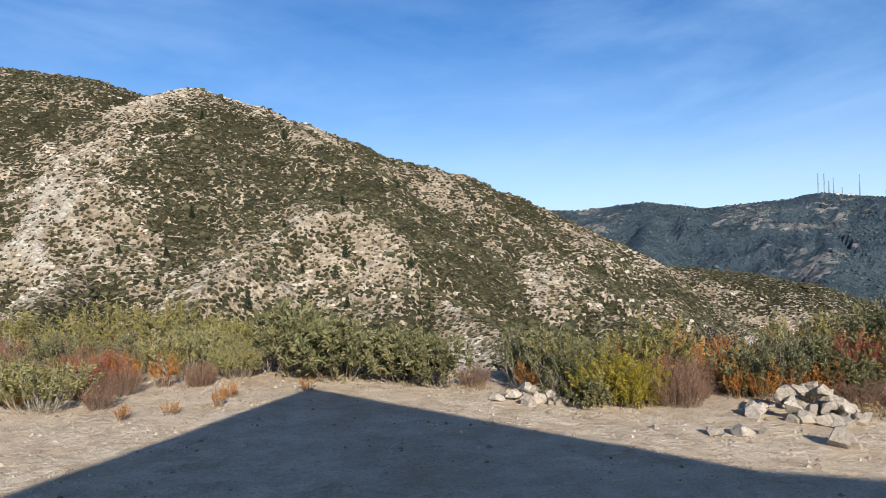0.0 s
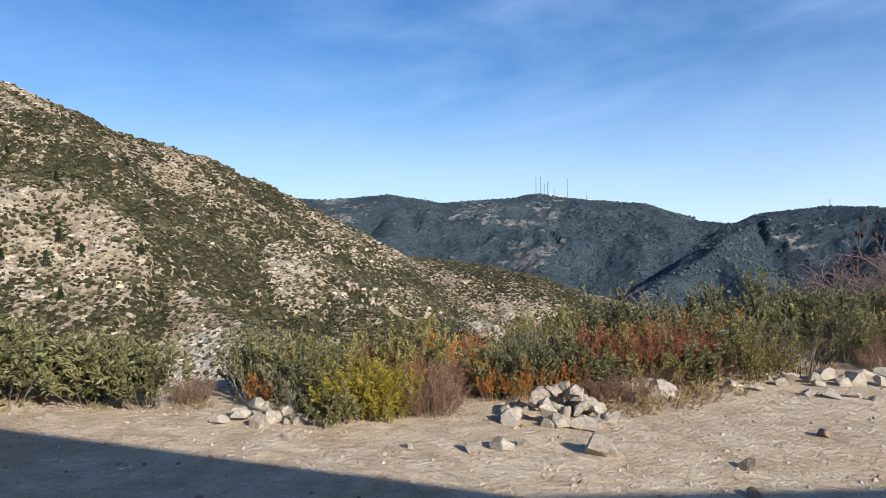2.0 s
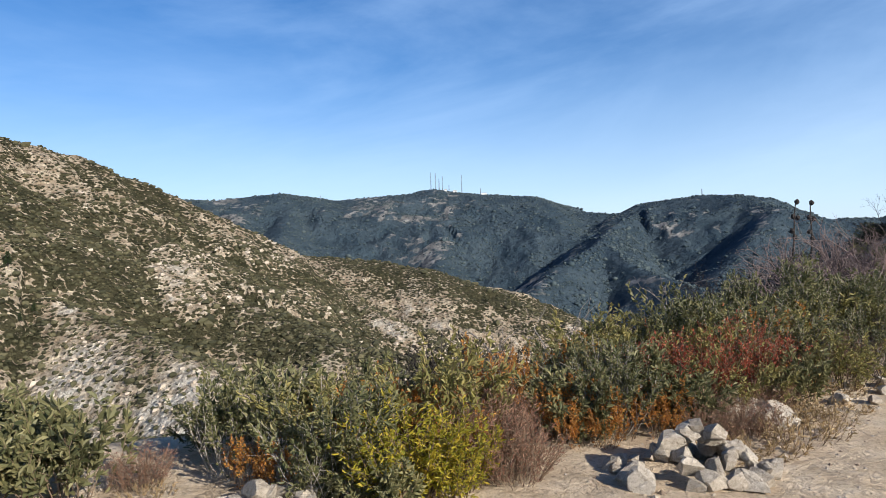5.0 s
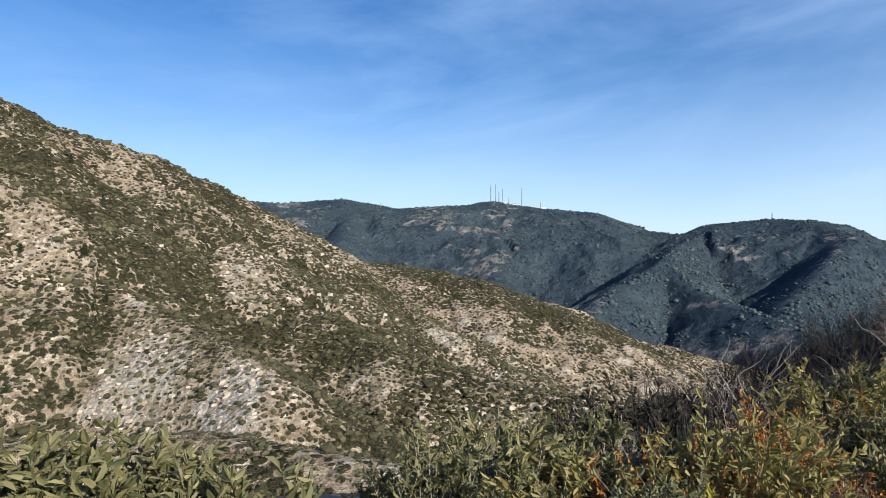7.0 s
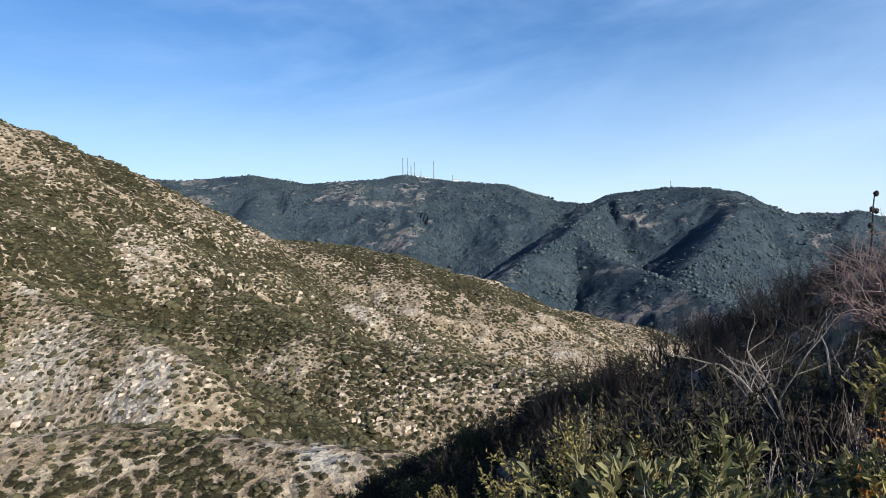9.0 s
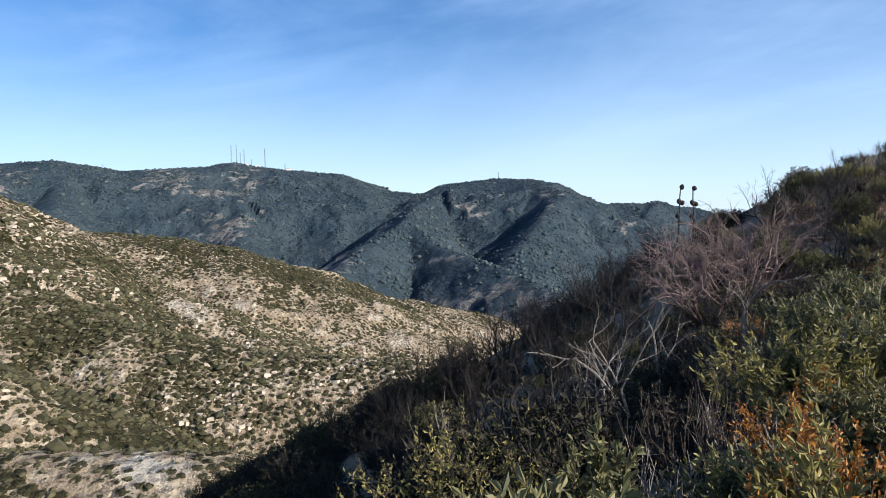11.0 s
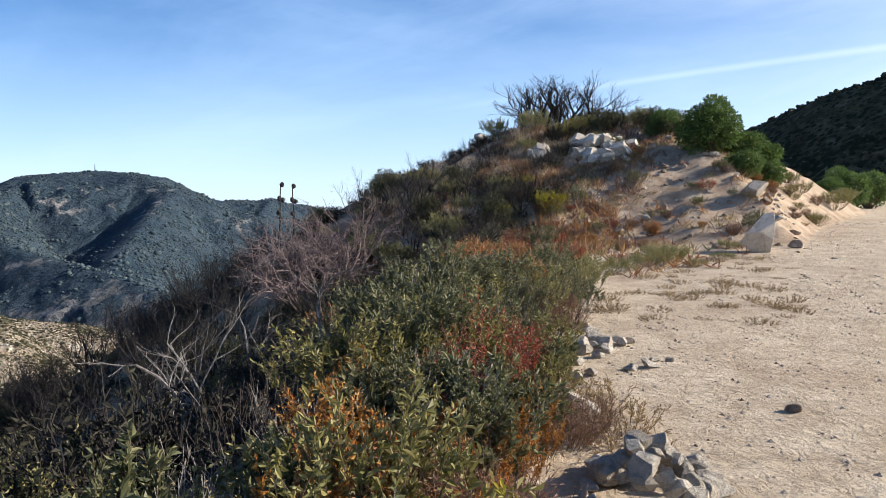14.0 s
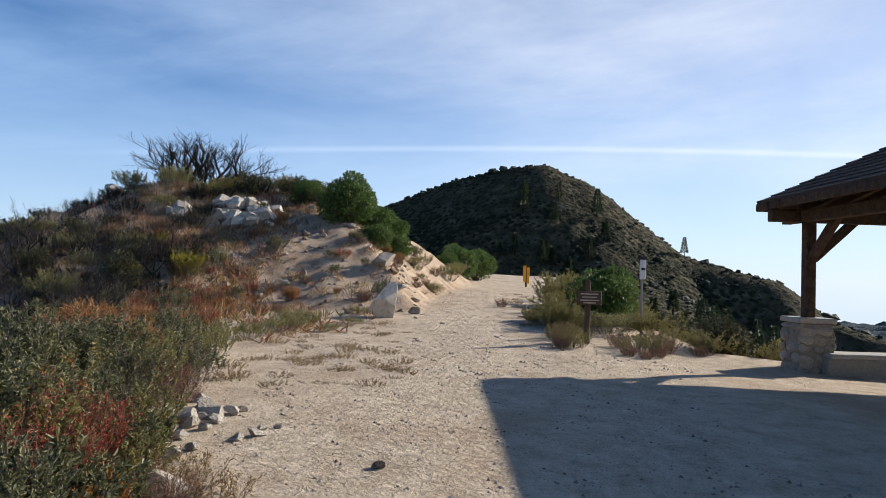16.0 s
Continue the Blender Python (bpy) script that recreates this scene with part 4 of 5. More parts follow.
def build_shelter():
    shelter = new("picnic_shelter")
    tagged(shelter, "open picnic shelter with dark timber posts and shingled hip roof", "shelter")
    # roof slab
    bm = bmesh.new()
    low = [bm.verts.new((x, y, EAVE)) for x, y in ROOF]
    ra, rb = bm.verts.new(RIDGE_A), bm.verts.new(RIDGE_B)
    for f in ((low[0], low[1], rb, ra), (low[1], low[2], rb), (low[2], low[3], rb), (low[3], low[4], rb), (low[4], low[5], ra, rb), (low[5], low[0], ra)):
        bm.faces.new(f)
    bmesh.ops.recalc_face_normals(bm, faces=bm.faces)
    bmesh.ops.solidify(bm, geom=bm.faces[:], thickness=0.09)
    me = bpy.data.meshes.new("roof")
    bm.to_mesh(me)
    bm.free()
    me.materials.append(SHINGLE)
    roof = part("roof", me, shelter, "dark brown shingled hip roof")
    # shingle courses on the two planes that face the clearing
    for a, b, c, d in ((ROOF[0], ROOF[1], RIDGE_B, RIDGE_A), (ROOF[5], ROOF[0], RIDGE_A, RIDGE_A)):
        a, b, c, d = Vector((*a, EAVE)), Vector((*b, EAVE)), Vector(c), Vector(d)
        n = (b - a).cross(d - a).normalized()
        n = n if n.z > 0 else -n
        for k in range(18):
            s0, s1 = k / 18, (k + 0.96) / 18
            p, q, r, s = a.lerp(d, s0), b.lerp(c, s0), b.lerp(c, s1), a.lerp(d, s1)
            lift, drop = n * 0.035, n * 0.012
            solid("shingle_course", roof, SHINGLE, [p, q, r, s, p + lift, q + lift, r + drop, s + drop], "", 0)
    # fascia and rafter tails
    for (x0, y0), (x1, y1) in zip(ROOF, ROOF[1:] + ROOF[:1]):
        beam("fascia", shelter, TIMBER, (x0, y0, EAVE - 0.10), (x1, y1, EAVE - 0.10), 0.05, 0.15)
    for k in range(14):
        x = 12.6 - k * 0.45
        beam("rafter", shelter, TIMBER, (x, -1.72, EAVE - 0.12), (x, -4.6, EAVE + 1.05), 0.09, 0.15)
    for k in range(13):
        y = -2.2 - k * 0.48
        beam("rafter", shelter, TIMBER, (13.05, y, EAVE - 0.12), (11.0, y * 0.62 - 1.9, EAVE + 0.62), 0.09, 0.15)
    # posts on stone piers
    spots = [(12.7, -2.66), (12.4, -8.0), (7.2, -2.3), (7.2, -8.3), (2.7, -5.8)]
    for x, y in spots:
        g = ground(x, y)
        pier = solid("stone_pier", shelter, MORTAR, [(x + dx * 0.34, y + dy * 0.34, g - 0.2) for dx, dy in ((-1, -1), (1, -1), (1, 1), (-1, 1))]
                     + [(x + dx * 0.30, y + dy * 0.30, g + 0.94) for dx, dy in ((-1, -1), (1, -1), (1, 1), (-1, 1))], "rubble stone pier with concrete cap", 0.03)
        box("pier_cap", pier, CONCRETE, x - 0.37, y - 0.37, g + 0.94, x + 0.37, y + 0.37, g + 1.04, "", 0.02)
        for face in range(4):
            z = g - 0.06
            while z < g + 0.86:
                tall = min(rng.uniform(0.14, 0.27), g + 0.93 - z)
                u = -0.34
                while u < 0.30:
                    wide = min(rng.uniform(0.16, 0.36), 0.36 - u)
                    me = ROCKS[int(rng.integers(len(ROCKS)))]
                    st = me.copy()
                    st.materials.clear()
                    st.materials.append(WALLSTONE)
                    ob = part("stone", st, pier)
                    a = face * math.pi / 2
                    c = Vector((math.cos(a), math.sin(a), 0)) * 0.315 + Vector((-math.sin(a), math.cos(a), 0)) * (u + wide / 2)
                    ob.matrix_world = Matrix.Translation((x + c.x, y + c.y, z + tall / 2)) @ Matrix.Rotation(a, 4, "Z") @ Matrix.Diagonal((0.14, wide * 1.3, tall * 1.62, 1))
                    u += wide + 0.005
                z += tall + 0.008
        beam("post", shelter, TIMBER, (x, y, g + 1.03), (x, y, EAVE - 0.28), 0.2, 0.2, "", 0.015)
        toward = Vector((6.9 - x, -5.2 - y, 0))
        for way in (Vector((math.copysign(1, toward.x), 0, 0)), Vector((0, math.copysign(1, toward.y), 0))):
            beam("brace", shelter, TIMBER, Vector((x, y, 2.05)) + way * 0.08, Vector((x, y, 2.86)) + way * 0.95, 0.13, 0.16)
    for a, b in (((12.4, -1.7), (12.4, -8.7)), ((13.0, -2.35), (2.0, -2.35)), ((13.0, -8.1), (2.6, -8.1)), ((7.2, -1.8), (7.2, -8.9)), ((2.7, -1.2), (2.7, -7.6))):
        beam("tie_beam", shelter, TIMBER, (*a, 2.86), (*b, 2.86), 0.17, 0.22)
    # low stone bench wall between the eastern piers
    g = ground(12.4, -4)
    wall = box("low_wall", shelter, MORTAR, 12.15, -7.6, g - 0.3, 12.6, -2.75, g + 0.36, "low rubble wall with concrete top")
    box("wall_cap", wall, CONCRETE, 12.08, -7.6, g + 0.36, 12.67, -2.78, g + 0.45, "", 0.015)


build_shelter()

# ---------------------------------------------------------------- signs and marker


def trail_sign(x, y, turn):
    ob = new("trail_sign")
    ob.matrix_world = pose(x, y, ground(x, y), 0, 0, turn)
    tagged(ob, "brown wooden trail sign on a timber post", "sign")
    box("post", ob, SIGNBROWN, -0.05, -0.05, -0.3, 0.05, 0.05, 1.45)
    panel = box("panel", ob, SIGNBROWN, -0.30, -0.10, 0.88, 0.30, -0.055, 1.20, "routed brown board")
    for k, (w, z) in enumerate(((0.44, 1.13), (0.36, 1.06), (0.46, 0.99), (0.30, 0.93))):
        box("text_line", panel, LETTER, -w / 2, -0.106, z - 0.012, w / 2, -0.099, z + 0.012, "", 0)


def pole_sign(x, y, turn):
    ob = new("pole_sign")
    ob.matrix_world = pose(x, y, ground(x, y), 0, 0, turn)
    tagged(ob, "narrow white sign on a thin dark metal pole", "sign")
    beam("pole", ob, STEEL, (0, 0, -0.3), (0, 0, 2.12), 0.045, 0.045, "", 0.004)
    panel = box("panel", ob, WHITE, -0.09, -0.05, 1.50, 0.09, -0.026, 2.10, "narrow white panel with black top")
    box("band", panel, BLACK, -0.09, -0.056, 2.01, 0.09, -0.049, 2.10, "", 0)
    box("text_line", panel, BLACK, -0.05, -0.056, 1.74, 0.05, -0.049, 1.80, "", 0)


def trail_marker(x, y, turn):
    ob = new("trail_marker")
    ob.matrix_world = pose(x, y, ground(x, y), 0, 0, turn)
    tagged(ob, "orange-yellow object marker on a dark post beside the trail", "marker post")
    box("post", ob, BLACK, -0.06, -0.04, -0.3, 0.06, 0.04, 1.25)
    box("panel", ob, MARKER, -0.21, -0.075, 0.30, -0.01, -0.04, 1.42, "bright orange-yellow panel", 0.01)
    box("panel", ob, MARKER, 0.03, -0.075, 0.22, 0.21, -0.04, 1.30, "bright orange-yellow panel", 0.01)


trail_sign(14.8, 1.22, -78)
pole_sign(17.0, -0.75, -80)
trail_marker(44.1, -1.9, -88)

# ---------------------------------------------------------------- stones


def heap(cx, cy, count, rx, ry, size, label, group, seed, top=0.22):
    g = random.Random(seed)
    for k in range(count):
        r, a = math.sqrt(g.uniform(0, 1)), g.uniform(0, 2 * math.pi)
        x, y = cx + math.cos(a) * r * rx, cy + math.sin(a) * r * ry
        s = size * g.uniform(0.65, 1.35)
        z = ground(x, y) + s * 0.18 + top * max(0, 1 - r * 1.2)
        rock(x, y, s, label, group, z, 30)


heap(3.2, 5.98, 54, 0.50, 0.34, 0.17, "pale angular granite stone in a small heap", "stones of the larger heap", 4, 0.30)
heap(0.72, 6.2, 24, 0.40, 0.20, 0.17, "pale broken stone in a low heap by the shrub", "stones of the low heap", 5, 0.10)
heap(4.25, 6.8, 5, 0.28, 0.18, 0.27, "pale granite stone among dry weeds", "stones along the bank", 6, 0.06)
for x, y, s in ((5.25, 7.0, 0.24), (5.5, 6.9, 0.15), (5.9, 7.15, 0.2), (5.98, 6.5, 0.19), (6.2, 6.5, 0.14), (5.85, 6.62, 0.16), (6.3, 6.35, 0.12), (6.6, 7.2, 0.2), (6.9, 7.3, 0.26),
                (7.2, 7.35, 0.22), (7.5, 7.5, 0.18), (7.0, 6.9, 0.14), (7.6, 8.0, 0.3), (8.2, 8.2, 0.24)):
    rock(x, y, s, "pale granite stone at the edge of the dirt", "stones along the bank")
for x, y, s in ((5.25, 7.4, 0.2), (5.6, 7.55, 0.24), (5.9, 7.45, 0.17), (6.1, 7.35, 0.26), (6.28, 7.2, 0.2), (6.45, 7.3, 0.28), (6.5, 7.02, 0.22), (6.68, 7.1, 0.3), (6.85, 6.95, 0.2), (6.2, 7.05, 0.15),
                (4.35, 6.95, 0.38), (4.5, 7.1, 0.3)):
    rock(x, y, s, "pale broken granite stone in the row below the shrubs", "stones along the bank")
rock(3.24, 5.02, 0.27, "pale flat-sided stone lying on bare dirt", pick=2, turn=30)
rock(2.35, 5.15, 0.16, "small pale stone on bare dirt", "loose stones")
rock(2.55, 5.2, 0.20, "small pale stone on bare dirt", "loose stones")
rock(2.75, 5.25, 0.14, "small pale stone on bare dirt", "loose stones")
rock(5.07, 5.29, 0.12, "small brown stone on the dirt", "loose stones", meshes=BROWN)
rock(4.12, 4.66, 0.13, "small brown stone on the dirt", "loose stones", meshes=BROWN)
rock(3.9, 4.2, 0.10, "small brown stone on the dirt", "loose stones", meshes=BROWN)
rock(1.0, 5.65, 0.13, "small pale stone on bare dirt", "loose stones")
rock(1.9, 5.3, 0.10, "small pale stone on bare dirt", "loose stones")
rock(19.3, 6.1, 1.42, "large pale boulder at the foot of the mound", z=ground(19.3, 6.1) + 0.38, pick=6, turn=130, name="boulder", tilt=6).matrix_world @= Matrix.Diagonal((0.8, 0.9, 1.55, 1))
rock(24.9, 6.45, 0.95, "pale boulder resting on the side of the mound", z=ground(24.9, 6.45) + 0.3, pick=5, turn=80, name="boulder")
heap(28.7, 12.7, 44, 1.5, 1.3, 0.8, "whitish rock of the outcrop on the mound", "rocks of the outcrop", 8, 0.35)
heap(28.0, 15.2, 9, 0.5, 0.4, 0.75, "whitish rock of the outcrop on the mound", "rocks of the outcrop", 9, 0.2)
rock(30.3, 19.2, 0.7, "tan boulder on the crest of the mound", z=ground(30.3, 19.2) + 0.3, name="boulder")
rock(31.0, 19.5, 0.5, "tan boulder on the crest of the mound", z=ground(31.0, 19.5) + 0.2, name="boulder")


def gravel():
    """Loose chips over the clearing, the trail and the mound's bare face."""
    g = np.random.default_rng(5)
    base = np.array([[0, 0, 1], [0.9, 0, 0], [0.2, 0.8, 0], [-0.8, 0.3, 0], [-0.4, -0.8, 0], [0.5, -0.7, -0.1]], float)
    tris = np.array([[0, 1, 2], [0, 2, 3], [0, 3, 4], [0, 4, 5], [0, 5, 1]])
    n = 8200
    x = np.concatenate([g.uniform(-5, 14, 5600), g.uniform(10, 34, 1500), g.uniform(20, 32, 1100)])
    y = np.concatenate([g.uniform(1.5, 7.4, 5600), g.uniform(0, 8, 1500), g.uniform(5.5, 15, 1100)])
    s = np.concatenate([0.005 + 0.024 * g.power(0.3, 5600), 0.01 + 0.035 * g.power(0.35, 1500), 0.02 + 0.10 * g.power(0.3, 1100)])
    a = g.uniform(0, 2 * np.pi, n)
    v = base[None] * (s[:, None, None] * g.uniform(0.6, 1.4, (n, 6, 1))) * [1, 1, 0.7]
    c, d = np.cos(a)[:, None], np.sin(a)[:, None]
    v = np.stack([v[..., 0] * c - v[..., 1] * d, v[..., 0] * d + v[..., 1] * c, v[..., 2]], -1)
    v = v + np.stack([x, y, land(x, y)], -1)[:, None]
    f = (np.arange(n)[:, None, None] * 6 + tris[None]).reshape(-1, 3)
    dark = raw_mesh("dark_gravel", (v[::3] + [0.07, 0.05, 0]).reshape(-1, 3), (np.arange(len(v[::3]))[:, None, None] * 6 + tris[None]).reshape(-1, 3), DARKROCK)
    tagged(new("dark_gravel", dark), "scattered brown gravel chips on the dirt", "gravel", kind="stuff")
    tagged(new("gravel", raw_mesh("gravel", v.reshape(-1, 3), f, ROCK)), "scattered pale gravel chips on the dirt", "gravel", kind="stuff")


gravel()

# ---------------------------------------------------------------- plants along the bank
for x, y, s in ((-2.5, 7.2, 1.0), (-1.8, 6.95, 0.9), (-1.25, 7.25, 0.84), (-0.45, 6.8, 0.7), (-0.95, 6.95, 0.74), (-2.9, 7.7, 1.0), (-2.1, 7.6, 1.0), (-1.0, 7.5, 0.7), (0.3, 7.6, 0.45), (0.75, 7.35, 0.7),
                (1.0, 6.3, 0.4), (1.6, 7.3, 0.55), (2.65, 7.35, 0.5), (4.9, 7.15, 0.5), (2.9, 6.75, 0.32), (2.2, 7.5, 0.5), (3.1, 7.8, 0.6), (1.9, 6.9, 0.45), (3.7, 6.85, 0.4)):
    plant("broadleaf_shrub", x, y, s)
for x, y, s in ((-4.0, 8.2, 0.9), (-4.7, 8.4, 1.0), (-5.6, 8.3, 1.05), (-6.6, 8.2, 1.1), (-3.4, 8.5, 0.95), (-5.0, 9.0, 0.95), (-6.2, 7.2, 0.8), (-7.4, 7.8, 1.1), (-8.5, 7.6, 1.1),
                (4.4, 7.6, 0.7), (3.6, 8.3, 0.9), (6.4, 9.6, 0.9)):
    plant("olive_shrub", x, y, s)
bank = np.random.default_rng(64)
for k, (x, y, s) in enumerate(((4.7, 8.1, 0.95), (5.3, 8.35, 1.0), (5.9, 8.6, 1.0), (6.6, 8.8, 1.05), (7.3, 9.1, 1.0), (8.0, 9.2, 0.95), (8.6, 8.7, 0.85), (9.4, 9.0, 0.85), (9.6, 8.2, 0.7), (5.6, 9.2, 1.0), (6.9, 9.7, 1.0),
                (4.9, 7.8, 0.75), (5.7, 8.0, 0.8), (6.6, 8.0, 0.8), (7.6, 8.4, 0.8), (8.8, 8.0, 0.7), (4.1, 8.6, 0.9), (-4.9, 6.9, 0.7), (-3.9, 7.4, 0.6), (-5.6, 6.2, 0.75), (0.5, 7.0, 0.75), (10.3, 9.0, 0.8), (11.0, 8.6, 0.7))):
    plant(("leafy_shrub", "leafy_shrub", "grey_shrub", "leafy_shrub")[k % 4], x, y, s * bank.uniform(0.75, 1.05))
for k in range(46):
    x = bank.uniform(1.9, 4.4)
    y = bank.uniform(6.75, 7.7) + 0.12 * (x - 2)
    if math.hypot(x - 3.2, y - 6.0) > 0.75:
        plant(("orange_stalks", "leafy_shrub", "grey_twigs", "pink_twigs", "orange_stalks", "bare_twigs", "olive_shrub", "dry_weed")[k % 8], x, y, bank.uniform(0.4, 0.68))
for k in range(44):
    x = bank.uniform(4.6, 11.5)
    y = 7.75 + 0.2 * (x - 4.6) + bank.uniform(0, 2.0)
    plant(("grey_twigs", "leafy_shrub", "leafy_shrub", "orange_stalks", "grey_twigs", "leafy_shrub", "dry_weed")[k % 7], x, y, bank.uniform(0.6, 1.1))
for x, y, s, kind in ((4.6, 7.9, 0.9, "orange_stalks"), (5.3, 8.0, 0.9, "orange_stalks"), (6.0, 8.3, 0.9, "orange_stalks"), (6.2, 8.0, 0.9, "pink_twigs"), (7.0, 8.3, 0.9, "bare_twigs"), (7.8, 8.0, 0.8, "pink_twigs"),
                      (8.4, 8.4, 0.9, "bare_twigs"), (5.2, 7.6, 0.7, "bare_twigs"), (6.4, 7.6, 0.7, "bare_twigs"), (9.1, 8.3, 0.8, "pink_twigs"), (7.4, 7.7, 0.7, "pink_twigs"), (5.8, 7.5, 0.7, "olive_shrub"),
                      (4.0, 8.0, 0.8, "olive_shrub"), (7.0, 8.9, 0.9, "olive_shrub"), (8.4, 9.3, 0.9, "olive_shrub"), (3.5, 7.5, 0.7, "orange_stalks"), (2.6, 6.95, 0.6, "orange_stalks")):
    plant(kind, x, y, s)
plant("yellow_shrub", 1.48, 6.22, 0.95)
plant("yellow_shrub", 1.76, 6.2, 0.72, label="yellow-green willowy shrub turning golden")
for x, y, s in ((2.02, 6.36, 0.95), (2.16, 6.26, 0.85)):
    plant("pink_twigs", x, y, s, label="dense pinkish-brown dry twigs beside the yellow shrub")
for x, y, s in ((2.7, 6.7, 0.5), (2.95, 6.62, 0.5), (3.15, 6.72, 0.55), (3.4, 6.66, 0.5), (3.6, 6.8, 0.55)):
    plant("orange_stalks", x, y, s)
plant("leafy_shrub", 1.05, 6.42, 0.72)
plant("broadleaf_shrub", 1.3, 6.02, 0.4)
plant("orange_stalks", 0.75, 6.5, 0.5)
plant("orange_stalks", 1.9, 6.45, 0.75)
plant("orange_stalks", 1.7, 6.75, 0.8)
plant("olive_shrub", 1.2, 6.75, 0.85)
plant("olive_shrub", 1.85, 6.85, 0.85)
for x, y, s in ((0.6, 6.6, 0.55), (1.15, 6.95, 0.85), (1.5, 7.0, 0.9), (1.9, 6.75, 0.75), (2.2, 7.1, 0.9), (2.5, 7.6, 0.7), (1.0, 7.4, 0.65), (2.8, 7.9, 0.75), (-4.2, 5.9, 0.6),
                (-4.8, 5.6, 0.6), (2.9, 6.95, 0.8), (4.4, 8.0, 0.9), (3.4, 8.0, 0.75), (5.1, 7.3, 0.6)):
    plant("orange_stalks", x, y, s)
for x, y, s in ((3.95, 7.35, 0.95), (4.3, 7.5, 0.85), (3.5, 7.35, 0.7), (4.55, 7.5, 0.95), (4.9, 7.7, 0.95), (10.2, 10.6, 0.8), (17.5, 12.2, 1.0), (19.6, 12.4, 1.2)):
    plant("rust_shrub", x, y, s)
for x, y, s in ((2.1, 6.65, 0.9), (2.25, 6.85, 0.85), (-3.6, 4.95, 0.5), (-4.2, 5.3, 0.65), (-3.9, 5.6, 0.6), (-4.6, 6.1, 0.7), (-3.4, 6.3, 0.5), (-0.1, 6.95, 0.6), (3.75, 6.6, 0.7), (4.05, 6.55, 0.6), (4.5, 7.0, 0.7),
                (-4.9, 4.8, 0.8), (-5.5, 5.3, 0.9), (-5.2, 6.2, 0.9), (-6.1, 5.8, 1.0), (-5.8, 4.6, 0.8), (-6.6, 5.0, 0.9), (-3.2, 7.0, 0.7), (-4.4, 7.0, 0.8)):
    plant("pink_twigs", x, y, s)
for x, y, s in ((8.3, 8.9, 1.15), (8.8, 9.05, 1.2), (8.7, 9.6, 1.0), (9.3, 9.9, 1.0), (8.2, 10.0, 0.9), (10.0, 10.2, 0.9), (6.8, 10.8, 0.8), (7.3, 11.2, 0.8), (12.5, 10.8, 0.8), (11.6, 10.3, 0.8), (14, 11.5, 0.8), (15.4, 11.6, 0.9), (12.2, 11.2, 1.1), (12.8, 11.4, 1.1), (11.8, 11.5, 1.0), (13.3, 11.6, 1.0), (12.5, 11.8, 1.1)):
    plant("red_grass", x, y, s)
for k in range(74):
    x = bank.uniform(-8.0, -2.9)
    y = bank.uniform(4.7, 7.9)
    if y > 4.7 + 2.1 * (x + 4.2) and y > 4.6 + 0.2 * math.sin(3 * x):
        plant(("grey_twigs", "pink_twigs", "grey_shrub", "rust_shrub", "pink_twigs", "orange_stalks", "olive_shrub", "dry_weed")[k % 8], x, y, bank.uniform(0.45, 0.8))
for x, y in ((-2.7, 4.9), (-2.45, 5.35), (-3.0, 4.6), (-2.6, 5.75), (-1.9, 6.25)):
    plant("orange_stalks", x, y, 0.28)
for k in range(22):
    plant(("grey_twigs", "broadleaf_shrub")[k % 3 == 2], bank.uniform(0.9, 3.9), bank.uniform(6.95, 7.9), bank.uniform(0.5, 0.8))
plant("green_spikes", 1.3, 7.75, 1.0)
for x, y, s in ((1.35, 9.0, 1.0), (2.0, 9.4, 1.0), (0.7, 9.2, 0.7), (3.0, 9.7, 0.9)):
    plant("bramble", x, y, s)
for x, y, s in ((-2.75, 5.9, 0.55), (-2.5, 5.3, 0.4), (-2.2, 5.6, 0.35), (-1.9, 6.9, 0.4), (-0.9, 6.75, 0.5), (3.95, 6.25, 1.0), (4.3, 6.35, 1.1), (4.7, 6.6, 1.0), (5.0, 6.9, 1.0), (3.7, 6.2, 0.8), (4.6, 6.9, 1.1), (5.5, 7.3, 1.0),
                (8.6, 6.9, 0.8), (9.4, 7.0, 0.7), (10.0, 6.2, 0.7), (10.6, 5.6, 0.8), (9.9, 5.2, 0.6), (11.5, 6.6, 0.9), (12.6, 6.2, 0.7), (9.2, 7.6, 0.9), (-1.35, 6.45, 0.4), (0.0, 6.7, 0.6), (6.6, 7.7, 0.9)):
    plant("dry_weed", x, y, s)
litter = np.random.default_rng(55)
for k in range(70):
    x, y = litter.uniform(8.5, 17.5), litter.uniform(5.2, 8.6)
    if y > 4.4 + abs(x - 13) * 0.25:
        plant("dry_weed", x, y, litter.uniform(0.35, 0.9))
# northern slope: charred skeletons; bare twigs and low scrub, their shade put into the colour
for x, y, s in ((4.4, 10.4, 1.25), (3.0, 9.6, 1.0), (5.0, 11.2, 1.3), (6.0, 12.4, 1.4), (3.9, 12.4, 1.4), (7.2, 12.6, 1.3), (2.4, 11.0, 1.2), (5.6, 9.9, 1.0)):
    dead_thing("bare_tree", SILVER, x, y, s, "small leafless silver-grey burnt tree on the slope", "dead tree", "leafless burnt trees")
for x, y, s in ((3.2, 8.7, 0.8), (4.6, 9.4, 0.8), (5.3, 10.2, 0.9), (6.2, 10.6, 0.9), (2.5, 8.2, 0.75), (7.6, 11.6, 1), (8.8, 12, 1), (3.9, 8.9, 0.8)):
    plant("bare_twigs", x, y, s)
slope = np.random.default_rng(77)
